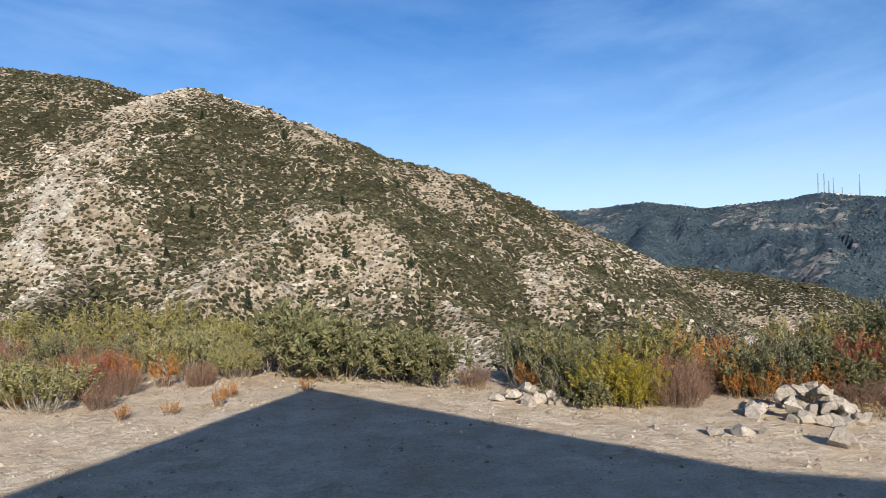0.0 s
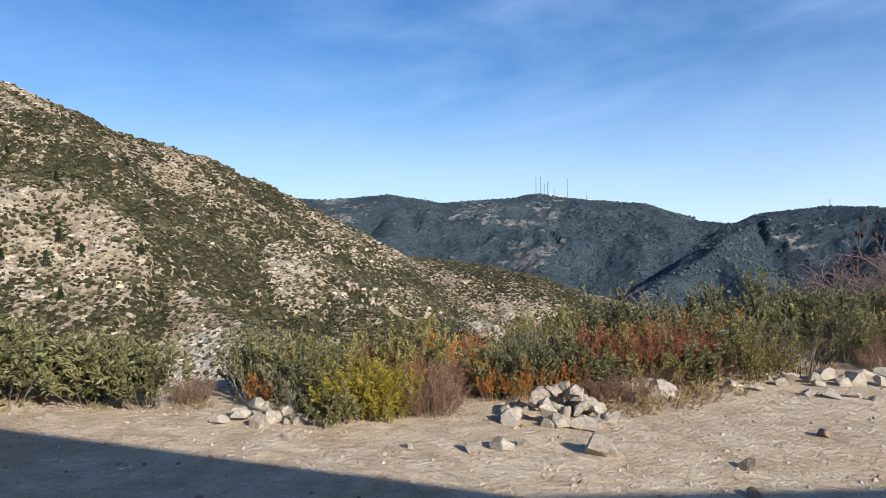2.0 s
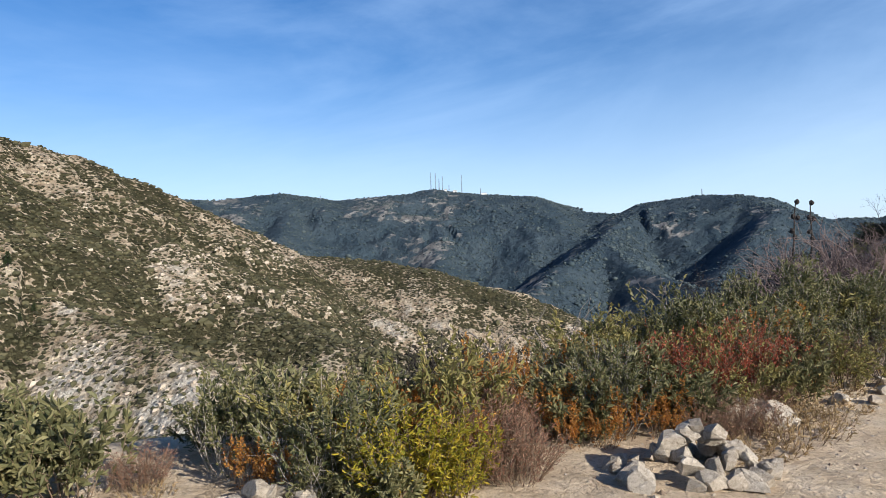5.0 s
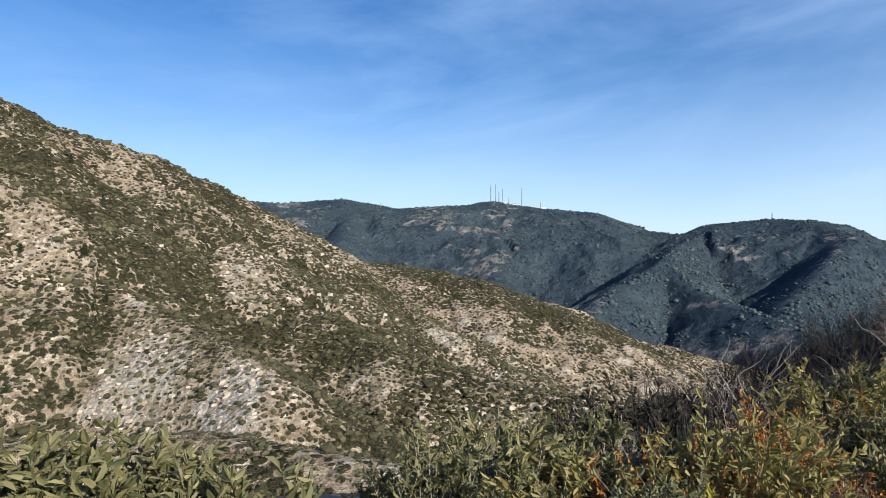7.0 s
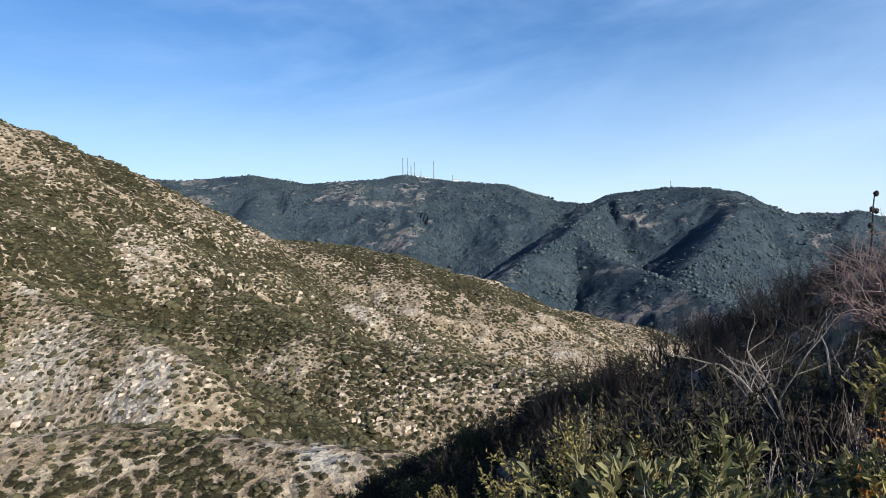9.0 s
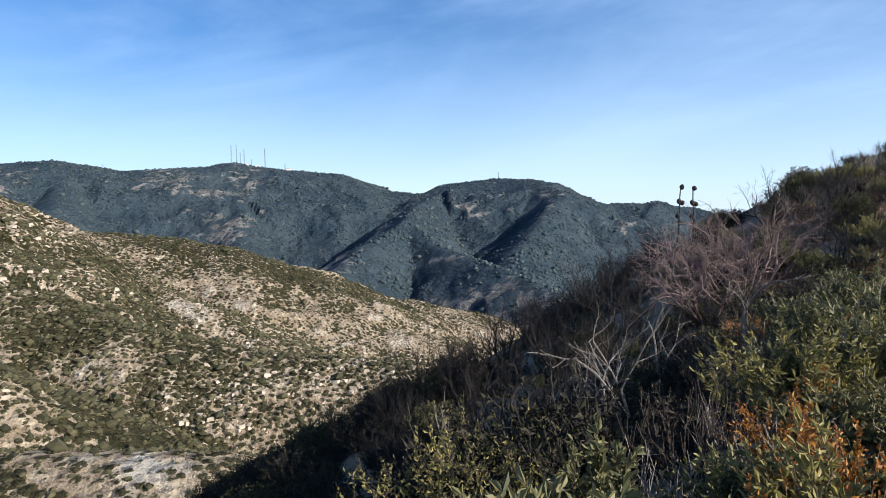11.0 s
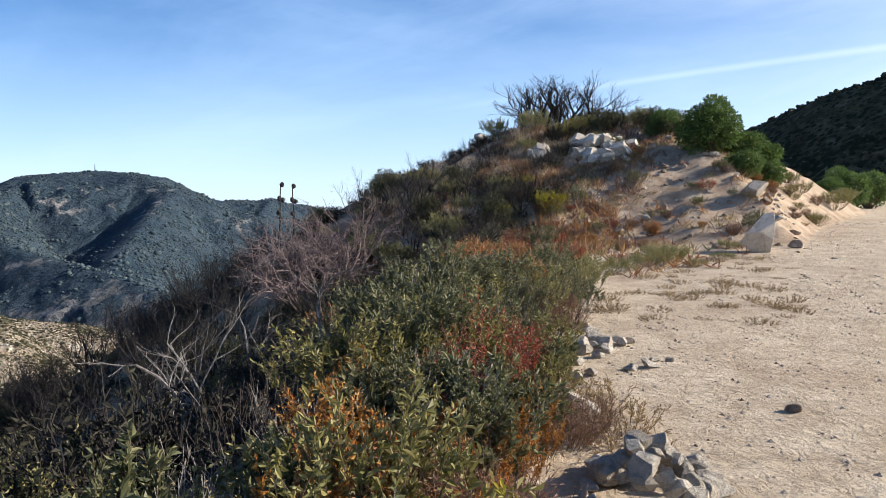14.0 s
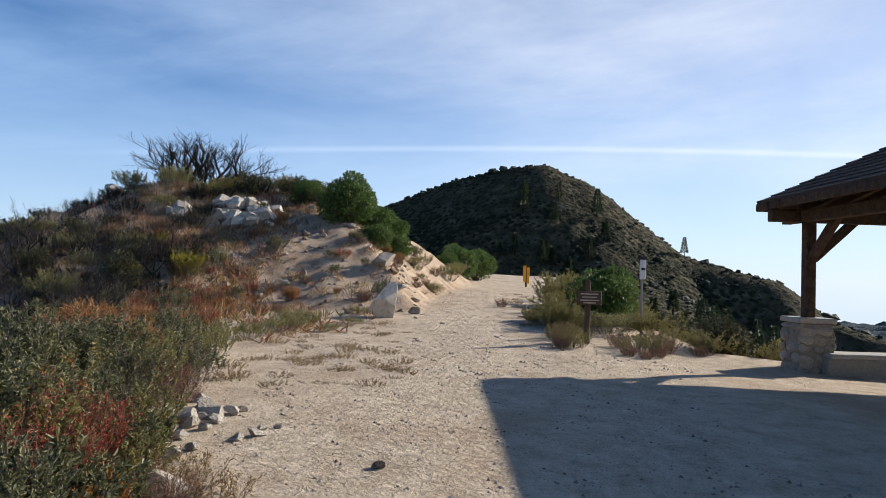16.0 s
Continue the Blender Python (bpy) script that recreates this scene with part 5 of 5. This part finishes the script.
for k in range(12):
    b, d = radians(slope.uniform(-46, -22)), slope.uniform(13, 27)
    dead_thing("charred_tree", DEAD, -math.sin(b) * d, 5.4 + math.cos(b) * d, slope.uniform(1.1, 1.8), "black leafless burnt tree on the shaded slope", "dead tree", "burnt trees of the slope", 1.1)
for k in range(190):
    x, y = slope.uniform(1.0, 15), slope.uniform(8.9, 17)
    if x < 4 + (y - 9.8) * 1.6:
        plant("shade_scrub", x, y, slope.uniform(0.6, 1.1))
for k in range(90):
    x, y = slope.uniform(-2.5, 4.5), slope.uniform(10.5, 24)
    plant(("shade_scrub", "shade_scrub", "bare_twigs")[k % 3], x, y, slope.uniform(0.7, 1.3))
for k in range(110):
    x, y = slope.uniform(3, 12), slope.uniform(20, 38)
    plant(("shade_scrub", "shade_scrub", "scrub_bush", "shade_scrub", "bare_twigs")[k % 5], x, y, slope.uniform(1.0, 1.7))
for k in range(64):
    y = slope.uniform(12, 34)
    x = slope.uniform(2 + 0.25 * (y - 12), 24) if y < 22 else slope.uniform(6, 34)
    if x > 18 and y > 21:
        x -= 12
    dead_thing("charred_shrub", DEAD, x, y, slope.uniform(0.8, 1.4), "black charred leafless shrub on the shaded slope", "dead shrub", "charred shrubs")
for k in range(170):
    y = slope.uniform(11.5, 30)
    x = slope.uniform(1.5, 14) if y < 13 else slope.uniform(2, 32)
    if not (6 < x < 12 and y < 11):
        plant("shade_scrub" if k % 3 else "scrub_bush", x, y, slope.uniform(0.55, 1.05), tall=0.7)
for k in range(150):
    x, y = slope.uniform(9.5, 24), slope.uniform(11, 21)
    if y > 11 + 0.25 * (x - 9):
        plant(("shade_scrub", "scrub_bush", "grey_twigs", "leafy_shrub", "bare_twigs")[k % 5], x, y, slope.uniform(0.6, 1.05))
for b, d, s in ((-35.5, 13, 1.8), (-30.5, 13, 1.7), (-40, 12, 1.6), (-33, 15, 1.8), (-37.5, 10.5, 1.2), (-27, 14, 1.5)):
    dead_thing("charred_tree", DEAD, -0.5 - math.sin(radians(b)) * d, 5.4 + math.cos(radians(b)) * d, s, "black leafless burnt tree on the shaded slope", "dead tree", "burnt trees of the slope", 1.1)
for x, y, s in ((14.4, 17.4, 1.5), (15.6, 17.6, 1.7), (16.8, 17.8, 1.6), (15.2, 18.6, 1.6)):
    dead_thing("burnt_thicket", THICKET, x, y, s, "tangled reddish-grey burnt branches", "dead shrub", "burnt thicket")


def seed_stalk(x, y, top, lean):
    ob = new("yucca_stalk")
    z = ground(x, y)
    ob.matrix_world = pose(x, y, z)
    tagged(ob, "tall dead flower stalk with round dark seed heads", "dried plant", "seed stalks")
    h = top - z
    pts = [np.array([lean * (k / 8) ** 2, 0.05 * math.sin(k), h * k / 8]) for k in range(9)]
    v, f = frustums(pts[:-1], pts[1:], np.linspace(0.045, 0.02, 8), np.linspace(0.04, 0.016, 8), 6)
    part("stalk", raw_mesh("stalk", v, f, CHAR), ob)
    for k, (dx, dz) in enumerate(((0, 0.0), (-0.06, -0.45), (0.1, -0.5), (-0.05, -0.9), (0.07, -1.1))):
        bm = bmesh.new()
        bmesh.ops.create_icosphere(bm, subdivisions=2, radius=0.07, matrix=Matrix.Translation((lean * (1 + dz / h) ** 2 + dx, 0, h + dz)) @ Matrix.Diagonal((1, 1, 1.2, 1)))
        for vert in bm.verts:
            vert.co += vert.normal * random.uniform(-0.012, 0.016)
        me = bpy.data.meshes.new("seed_head")
        bm.to_mesh(me)
        bm.free()
        me.materials.append(CHAR)
        part("seed_head", me, ob)


seed_stalk(16.1, 20.0, 2.25, 0.3)
seed_stalk(16.75, 19.9, 2.2, 0.1)

# ---------------------------------------------------------------- the mound
for x, y, s in ((28.8, 8.3, 1.3), (28.0, 7.0, 0.85), (30.8, 7.4, 1.2), (31.4, 6.6, 1.0), (30.2, 6.3, 0.8), (33.0, 8.5, 1.0), (31.5, 10.6, 0.8)):
    plant("laurel_bush", x, y, s, sink=0.2)
for x, y, s in ((20.9, 14.3, 0.9), (21.9, 12.8, 1.1), (22.3, 12.7, 0.9), (19.6, 15.2, 0.7), (23.6, 14.4, 0.8)):
    plant("rabbitbrush", x, y, s)
mound = np.random.default_rng(21)
for k in range(46):
    x, y = mound.uniform(30, 36), mound.uniform(9, 18.5)
    plant("olive_shrub" if k % 4 else "scrub_bush", x, y, mound.uniform(0.7, 1.1), label="low olive-green scrub on top of the mound")
for k in range(110):
    x, y = mound.uniform(19, 33), mound.uniform(13.2, 21)
    if x < 22 and y < 15:
        continue
    plant(("grey_twigs", "bare_twigs", "pink_twigs", "grey_twigs", "grey_shrub", "shade_scrub", "pink_twigs", "bare_twigs")[k % 8], x, y, mound.uniform(0.55, 1.1))
for k in range(170):
    x, y = mound.uniform(15.5, 30), mound.uniform(6.6, 14)
    if abs(y - 9.6 - 0.12 * (x - 26)) < 0.8 and x > 22 or y < 10.6 and k % 4 or k % 3 == 0:
        continue
    plant(("pink_twigs", "dry_weed", "leafy_shrub", "pink_twigs", "dry_weed", "red_grass", "grey_twigs", "dry_weed", "rust_shrub")[k % 9], x, y, mound.uniform(0.4, 0.9))
for k in range(110):
    x, y = mound.uniform(18, 30.5), mound.uniform(9.0, 13.5)
    if abs(y - 9.4 - 0.12 * (x - 26)) < 0.55 and x > 22 or k % 2:
        continue
    plant(("dry_weed", "red_grass", "pink_twigs", "olive_shrub", "dry_weed", "bramble")[k % 6], x, y, mound.uniform(0.35, 0.75))
for k in range(60):
    x, y = mound.uniform(21, 34), mound.uniform(4.6, 9.5)
    if y > np.interp(x, *zip(*TRAIL_EDGE)) + 0.2:
        plant(("dry_weed", "pink_twigs", "red_grass", "dry_weed", "leafy_shrub")[k % 5], x, y, mound.uniform(0.3, 0.7))
for k in range(30):
    x, y = mound.uniform(27, 34), mound.uniform(4.4, 7.5)
    plant(("dry_weed", "pink_twigs", "bramble")[k % 3], x, y, mound.uniform(0.4, 0.9))
for k in range(150):
    x, y = mound.uniform(19, 33), mound.uniform(5.0, 12)
    rock(x, y, 0.12 + 0.36 * mound.uniform() ** 3, "loose stone on the bare side of the mound", "stones on the mound", meshes=BROWN if k % 3 else ROCKS)
for x, y, s in ((14.0, 8.6, 0.6), (15.2, 8.2, 0.7), (16.2, 7.9, 0.75), (17.0, 8.3, 0.7), (13.2, 9.2, 0.7), (19.8, 6.9, 0.45), (17.2, 6.8, 0.4), (15.6, 7.2, 0.4)):
    plant("grey_shrub", x, y, s, tall=0.7)


def tufts(name, mat, count, x0, x1, y0, y1, long, label, seed, part_of):
    """Dry growth and litter over a stretch of ground, as one sheet."""
    g = np.random.default_rng(seed)
    x, y = g.uniform(x0, x1, count), g.uniform(y0, y1, count)
    ok = fbm(x * 0.55, y * 0.55, 4, seed) + 0.10 * g.uniform(-1, 1, count) > part_of
    ok &= (y > 10.4 + 0.8 * g.uniform(-1, 1, count)) | (g.uniform(0, 1, count) < 0.12)
    ok &= y > np.interp(x, *zip(*TRAIL_EDGE)) + 0.4 + g.uniform(-0.3, 0.6, count)
    x, y = np.repeat(x[ok], 7), np.repeat(y[ok], 7)
    n = len(x)
    x, y = x + g.normal(0, 0.07, n), y + g.normal(0, 0.07, n)
    way = np.stack([g.normal(0, 0.7, n), g.normal(0, 0.7, n), g.uniform(0.4, 1.2, n)], -1)
    v, f = blades(np.stack([x, y, land(x, y) - 0.01], -1), way, g.normal(0, 1, (n, 3)), long * g.uniform(0.5, 1.4, n), long * g.uniform(0.06, 0.16, n), 0.2, False)
    tagged(new(name, raw_mesh(name, v, f, mat)), label, "dry growth", kind="stuff")


tufts("straw_tufts", STRAW, 4200, 15, 33, 6, 18, 0.26, "short straw-coloured tufts over the mound", 91, 0.50)
tufts("brown_litter", PINK, 3000, 13, 33, 6, 20, 0.30, "pinkish-brown twigs and litter over the mound", 92, 0.47)
tufts("rusty_tufts", REDSTRAW, 3000, 12, 30, 7, 16, 0.30, "rust-coloured dry tufts over the mound", 93, 0.54)
tufts("olive_tufts", SAGE_OLD, 1800, 14, 33, 7, 19, 0.28, "low olive growth over the mound", 94, 0.53)


def burnt_tree(x, y, scale):
    ob = new("burnt_tree")
    ob.matrix_world = pose(x, y, ground(x, y) - 0.2) @ Matrix.Diagonal((scale * 1.7, scale * 1.7, scale * 0.85, 1))
    tagged(ob, "wide black burnt leafless tree on top of the mound", "dead tree")
    for limb in dead_mesh("limb", 501, CHAR, 22, 1.15, 0.05, 4, 0.30, 1.15, 0.25, 4, (2, 3), 0.66, 0.5):
        part("limb", limb, ob)


burnt_tree(34.6, 16.7, 1.35)
dead_thing("burnt_tree", DEAD, 36.8, 14.6, 1.7, "small black burnt tree on top of the mound", "dead tree", "")

# ---------------------------------------------------------------- strip of brush south of the trail
for x, y, s, kind in ((17.0, 1.5, 0.9, "dry_weed"), (17.3, 1.35, 0.8, "olive_shrub"), (16.6, 1.15, 0.6, "pink_twigs"), (18.2, 1.6, 0.9, "olive_shrub"), (19.2, 1.5, 0.8, "bramble"), (17.6, 0.7, 0.8, "spike_fill"),
                      (14.4, 0.6, 0.8, "pink_twigs"), (14.0, -0.3, 0.85, "pink_twigs"), (14.6, -0.4, 0.9, "bramble"), (13.9, -1.0, 0.7, "pink_twigs"), (17.4, 1.2, 1.0, "olive_shrub"),
                      (18.6, 1.0, 1.2, "olive_shrub"), (20.2, 0.6, 1.5, "olive_shrub"), (22.0, 0.2, 1.6, "olive_shrub"), (24.6, -0.7, 1.8, "olive_shrub"), (22.8, -0.9, 1.9, "olive_shrub"), (26.0, -0.4, 1.7, "olive_shrub"), (19.8, -0.6, 1.1, "laurel_bush"), (14.0, 1.75, 0.7, "bramble"), (13.7, 2.0, 0.6, "pink_twigs"), (14.3, 1.9, 0.75, "pink_twigs"), (15.2, 1.6, 0.8, "bramble"), (15.9, 1.5, 0.85, "pink_twigs"), (13.2, 0.75, 0.55, "pink_twigs"), (13.6, 0.4, 0.7, "bramble"), (13.3, 0.1, 0.55, "pink_twigs"), (12.9, 0.5, 0.45, "pink_twigs"), (26.5, -0.8, 1.8, "olive_shrub"),
                      (29.0, -1.4, 1.7, "olive_shrub"), (33.0, -2.2, 1.6, "olive_shrub"), (38.0, -3.6, 1.6, "olive_shrub"), (24.5, 2.0, 0.7, "pink_twigs"), (17.2, 0.0, 1.2, "grey_shrub"), (18.5, -0.5, 1.1, "grey_shrub"),
                      (46.5, 2.6, 1.5, "laurel_bush"), (49.5, 1.0, 1.6, "laurel_bush"), (44.0, 3.6, 1.2, "laurel_bush"), (36.0, 3.6, 1.0, "grey_shrub"), (39.0, 3.2, 1.1, "olive_shrub"), (34.0, 4.4, 0.9, "pink_twigs"), (41.5, 2.9, 1.1, "grey_shrub")):
    plant("broadleaf_shrub" if kind == "spike_fill" else kind, x, y, s, tall=0.62 if s > 1.05 and kind != "laurel_bush" and x < 23 else 0.9)
for k in range(70):
    x = rng.uniform(14, 34)
    y = rng.uniform(-8, -0.6) - 0.09 * (x - 14)
    plant(("scrub_bush", "olive_shrub", "olive_shrub", "bramble")[k % 4], x, y, rng.uniform(0.7, 1.2), tall=0.75)
for k in range(10):
    plant("dry_weed", 13.5 + 2.2 * k, 2.2 - 0.22 * k + rng.uniform(-0.3, 0.3), rng.uniform(0.7, 1.1))

# ---------------------------------------------------------------- brush of the far slopes


def clumps(name, mat, count, near, far, b0, b1, size, label, seed, keep):
    """Thousands of low rounded bushes as one sheet of growth."""
    g = np.random.default_rng(seed)
    phi = (1 + 5 ** 0.5) / 2
    ico = unit(np.array([[-1, phi, 0], [1, phi, 0], [-1, -phi, 0], [1, -phi, 0], [0, -1, phi], [0, 1, phi], [0, -1, -phi], [0, 1, -phi], [phi, 0, -1], [phi, 0, 1], [-phi, 0, -1], [-phi, 0, 1]], float))
    tri = np.array([[0, 11, 5], [0, 5, 1], [0, 1, 7], [0, 7, 10], [0, 10, 11], [1, 5, 9], [5, 11, 4], [11, 10, 2], [10, 7, 6], [7, 1, 8], [3, 9, 4], [3, 4, 2], [3, 2, 6], [3, 6, 8], [3, 8, 9], [4, 9, 5], [2, 4, 11], [6, 2, 10], [8, 6, 7], [9, 8, 1]])
    r = np.sqrt(g.uniform(near ** 2, far ** 2, count * 3))
    b = np.radians(g.uniform(b0, b1, count * 3))
    x, y = -np.sin(b) * r, 5 + np.cos(b) * r
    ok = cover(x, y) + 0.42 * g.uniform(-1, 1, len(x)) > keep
    x, y, r = x[ok][:count], y[ok][:count], r[ok][:count]
    n = len(x)
    s = size * g.lognormal(0, 0.4, n)
    v = ico[None] * (s[:, None, None] * g.uniform(0.6, 1.35, (n, 12, 1))) * [1, 1, 0.72]
    v = v + np.stack([x, y, land(x, y) + s * 0.25], -1)[:, None]
    f = (np.arange(n)[:, None, None] * 12 + tri[None]).reshape(-1, 3)
    tagged(new(name, raw_mesh(name, v.reshape(-1, 3), f, mat, size > 1.5)), label, "brush", kind="stuff")


clumps("slope_brush", DRYSCRUB, 14000, 150, 620, -40, 56, 0.85, "low olive chaparral covering the sunny mountainside", 3, 0.60)
clumps("lower_brush", DRYSCRUB, 21000, 150, 430, -38, 52, 0.68, "small olive bushes dotting the lower slope", 8, 0.04)
clumps("near_brush", DRYSCRUB, 4200, 90, 150, -38, 52, 0.36, "small olive bushes on the sandy spur", 18, 0.36)
clumps("hazed_range_forest", FOREST, 40000, 950, 2450, -60, 22, 2.1, "forest covering the distant range, blue haze mixed into its colour", 15, 0.54)
clumps("hill_thickets", HILLSCRUB, 5200, 90, 330, -135, -80, 0.95, "thickets on the hill, leaf colour darkened for shade", 24, 0.55)
clumps("hill_brush", HILLSCRUB, 12000, 80, 330, -135, -80, 0.45, "chaparral covering the hill, leaf colour darkened for shade", 4, 0.40)
clumps("bank_brush", SCRUB, 1300, 50, 95, -78, -8, 0.75, "dark low growth on the shaded bank", 6, 0.30)


def outcrops():
    """Bare pale ledges breaking through the brush of the mountainside."""
    g = np.random.default_rng(12)
    base = np.array([[-1, -1, -1], [1, -1, -1], [1, 1, -1], [-1, 1, -1], [-0.8, -0.7, 1], [0.6, -0.8, 0.7], [0.7, 0.8, 1.1], [-0.7, 0.6, 0.6]], float)
    quads = np.array([[4, 5, 6, 7], [0, 1, 5, 4], [1, 2, 6, 5], [2, 3, 7, 6], [3, 0, 4, 7]])
    n0 = 26000
    r, b = np.sqrt(g.uniform(150 ** 2, 560 ** 2, n0)), np.radians(g.uniform(-35, 56, n0))
    x, y = -np.sin(b) * r, 5 + np.cos(b) * r
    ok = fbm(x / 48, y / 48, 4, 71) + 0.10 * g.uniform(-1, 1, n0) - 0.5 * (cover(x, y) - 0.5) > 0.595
    x, y = x[ok], y[ok]
    n = len(x)
    s = np.minimum(0.60 * g.lognormal(0, 0.5, n), 1.35)
    v = base[None] * (s[:, None, None] * g.uniform(0.35, 1.4, (n, 8, 1))) * [1, 1, 0.5]
    a = g.uniform(0, 6.28, n)
    c, d = np.cos(a)[:, None], np.sin(a)[:, None]
    v = np.stack([v[..., 0] * c - v[..., 1] * d, v[..., 0] * d + v[..., 1] * c, v[..., 2]], -1) + np.stack([x, y, land(x, y) + s * 0.1], -1)[:, None]
    f = (np.arange(n)[:, None, None] * 8 + quads[None]).reshape(-1, 4)
    tagged(new("rock_ledges", raw_mesh("rock_ledges", v.reshape(-1, 3), f, LEDGE)), "pale rock ledges among the brush of the mountainside", "rock", kind="stuff")


outcrops()


def pine_meshes(seed, height):
    g = np.random.default_rng(seed)
    pts = [np.array([0.1 * math.sin(k), 0.1 * math.cos(1.7 * k), height * k / 6 - 0.5]) for k in range(7)]
    v, f = frustums(pts[:-1], pts[1:], np.linspace(0.28, 0.08, 6), np.linspace(0.24, 0.04, 6), 6)
    trunk = raw_mesh("pine_trunk", v, f, CHAR)
    n = 620
    z = height * g.uniform(0.22, 1.0, n)
    reach = (height - z) * 0.24 + 0.3
    tier = 0.55 + 0.45 * np.abs(np.sin(z * 2.1))
    a = g.uniform(0, 2 * np.pi, n)
    rad = reach * tier * np.sqrt(g.uniform(0.05, 1, n))
    pos = np.stack([np.cos(a) * rad, np.sin(a) * rad, z - rad * 0.25], -1)
    way = np.stack([np.cos(a), np.sin(a), g.uniform(-0.5, 0.3, n)], -1)
    v, f = blades(pos, way, g.normal(0, 1, (n, 3)), g.uniform(0.5, 1.0, n), g.uniform(0.3, 0.6, n), 0.3, False)
    return trunk, raw_mesh("pine_crown", v, f, PINE)


PINES = [pine_meshes(700 + k, h) for k, h in enumerate((9, 11, 7))]


def pine(x, y, scale, label="dark pine tree on the hillside", group="pines on the hill"):
    trunk, crown = PINES[int(rng.integers(3))]
    ob = new("pine_tree")
    ob.matrix_world = pose(x, y, ground(x, y), 0, 0, rng.uniform(0, 360)) @ Matrix.Scale(scale, 4)
    part("trunk", trunk, ob)
    part("crown", crown, ob)
    tagged(ob, label, "tree", group)


woods = np.random.default_rng(31)
for k in range(26):
    x, y, _ = aim(woods.uniform(-105.5, -95), 0, woods.uniform(190, 275))
    pine(x, y, woods.uniform(0.6, 1.15))
for k in range(60):
    x, y, _ = aim(woods.uniform(-121, -106), 0, woods.uniform(105, 215))
    pine(x, y, woods.uniform(0.6, 1.1))
for b, d, s in ((-111.6, 284, 0.7), (-118.2, 200, 1.2), (-116.5, 170, 1.1), (-114.6, 150, 1.0), (-112.4, 165, 1.0), (-120.5, 180, 1.1)):
    x, y, _ = aim(b, 0, d)
    pine(x, y, s)
for k in range(26):
    b = woods.uniform(18, 46)
    x, y, _ = aim(b, 0, woods.uniform(250, 470))
    pine(x, y, woods.uniform(0.4, 0.8), "lone dark tree on the sunny mountainside", "trees on the mountainside")

# ---------------------------------------------------------------- masts and huts on the skyline


def mast(bearing, far, height, wide):
    x, y, _ = aim(bearing, 0, far)
    ob = new("radio_mast")
    ob.matrix_world = pose(x, y, ground(x, y) - 3)
    tagged(ob, "tall thin lattice radio mast on the far ridge", "radio mast", "radio masts")
    c = [np.array([wide * math.cos(k * 2.094), wide * math.sin(k * 2.094), 0]) for k in range(3)]
    top = np.array([0, 0, height])
    for k in range(3):
        v, f = frustums([c[k]], [c[k] * 0.6 + top], 0.34, 0.24, 4)
        part("leg", raw_mesh("leg", v, f, MASTSTEEL), ob)
    p0, p1 = [], []
    for j in range(12):
        for k in range(3):
            a, b = c[k] * (1 - 0.4 * j / 12) + top * j / 12, c[(k + 1) % 3] * (1 - 0.4 * (j + 1) / 12) + top * (j + 1) / 12
            p0.append(a), p1.append(b)
    v, f = frustums(p0, p1, 0.12, 0.12, 3)
    part("lattice", raw_mesh("lattice", v, f, MASTSTEEL), ob)


for b, h in ((-12.65, 62), (-13.05, 62), (-13.35, 40), (-13.65, 52), (-15.3, 66), (-14.2, 26), (-16.9, 24), (-3.2, 20)):
    mast(b, 2290, h, 1.6)
mast(-34.9, 2045, 22, 1.6)


def hut(bearing, far, wide, high, label, tower=0.0):
    x, y, _ = aim(bearing, 0, far)
    ob = new("hut")
    ob.matrix_world = pose(x, y, ground(x, y) - 1, 0, 0, bearing)
    tagged(ob, label, "building", "huts on the ridges")
    w, d = wide / 2, wide / 3
    box("walls", ob, WHITE, -w, -d, 0, w, d, high + 1 + tower, "", 0)
    solid("roof", ob, CONCRETE, [(-w - 0.4, -d - 0.4, high + 1 + tower), (w + 0.4, -d - 0.4, high + 1 + tower), (w + 0.4, d + 0.4, high + 1 + tower), (-w - 0.4, d + 0.4, high + 1 + tower),
                                 (-w * 0.9, -0.2, high * 1.35 + 1 + tower), (w * 0.9, -0.2, high * 1.35 + 1 + tower), (w * 0.9, 0.2, high * 1.35 + 1 + tower), (-w * 0.9, 0.2, high * 1.35 + 1 + tower)], "", 0)


hut(-17.2, 2280, 18, 5, "white equipment hut on the far ridge")
hut(-14.7, 2285, 14, 5, "white equipment hut on the far ridge")
hut(-13.9, 2280, 9, 5, "white equipment hut on the far ridge")
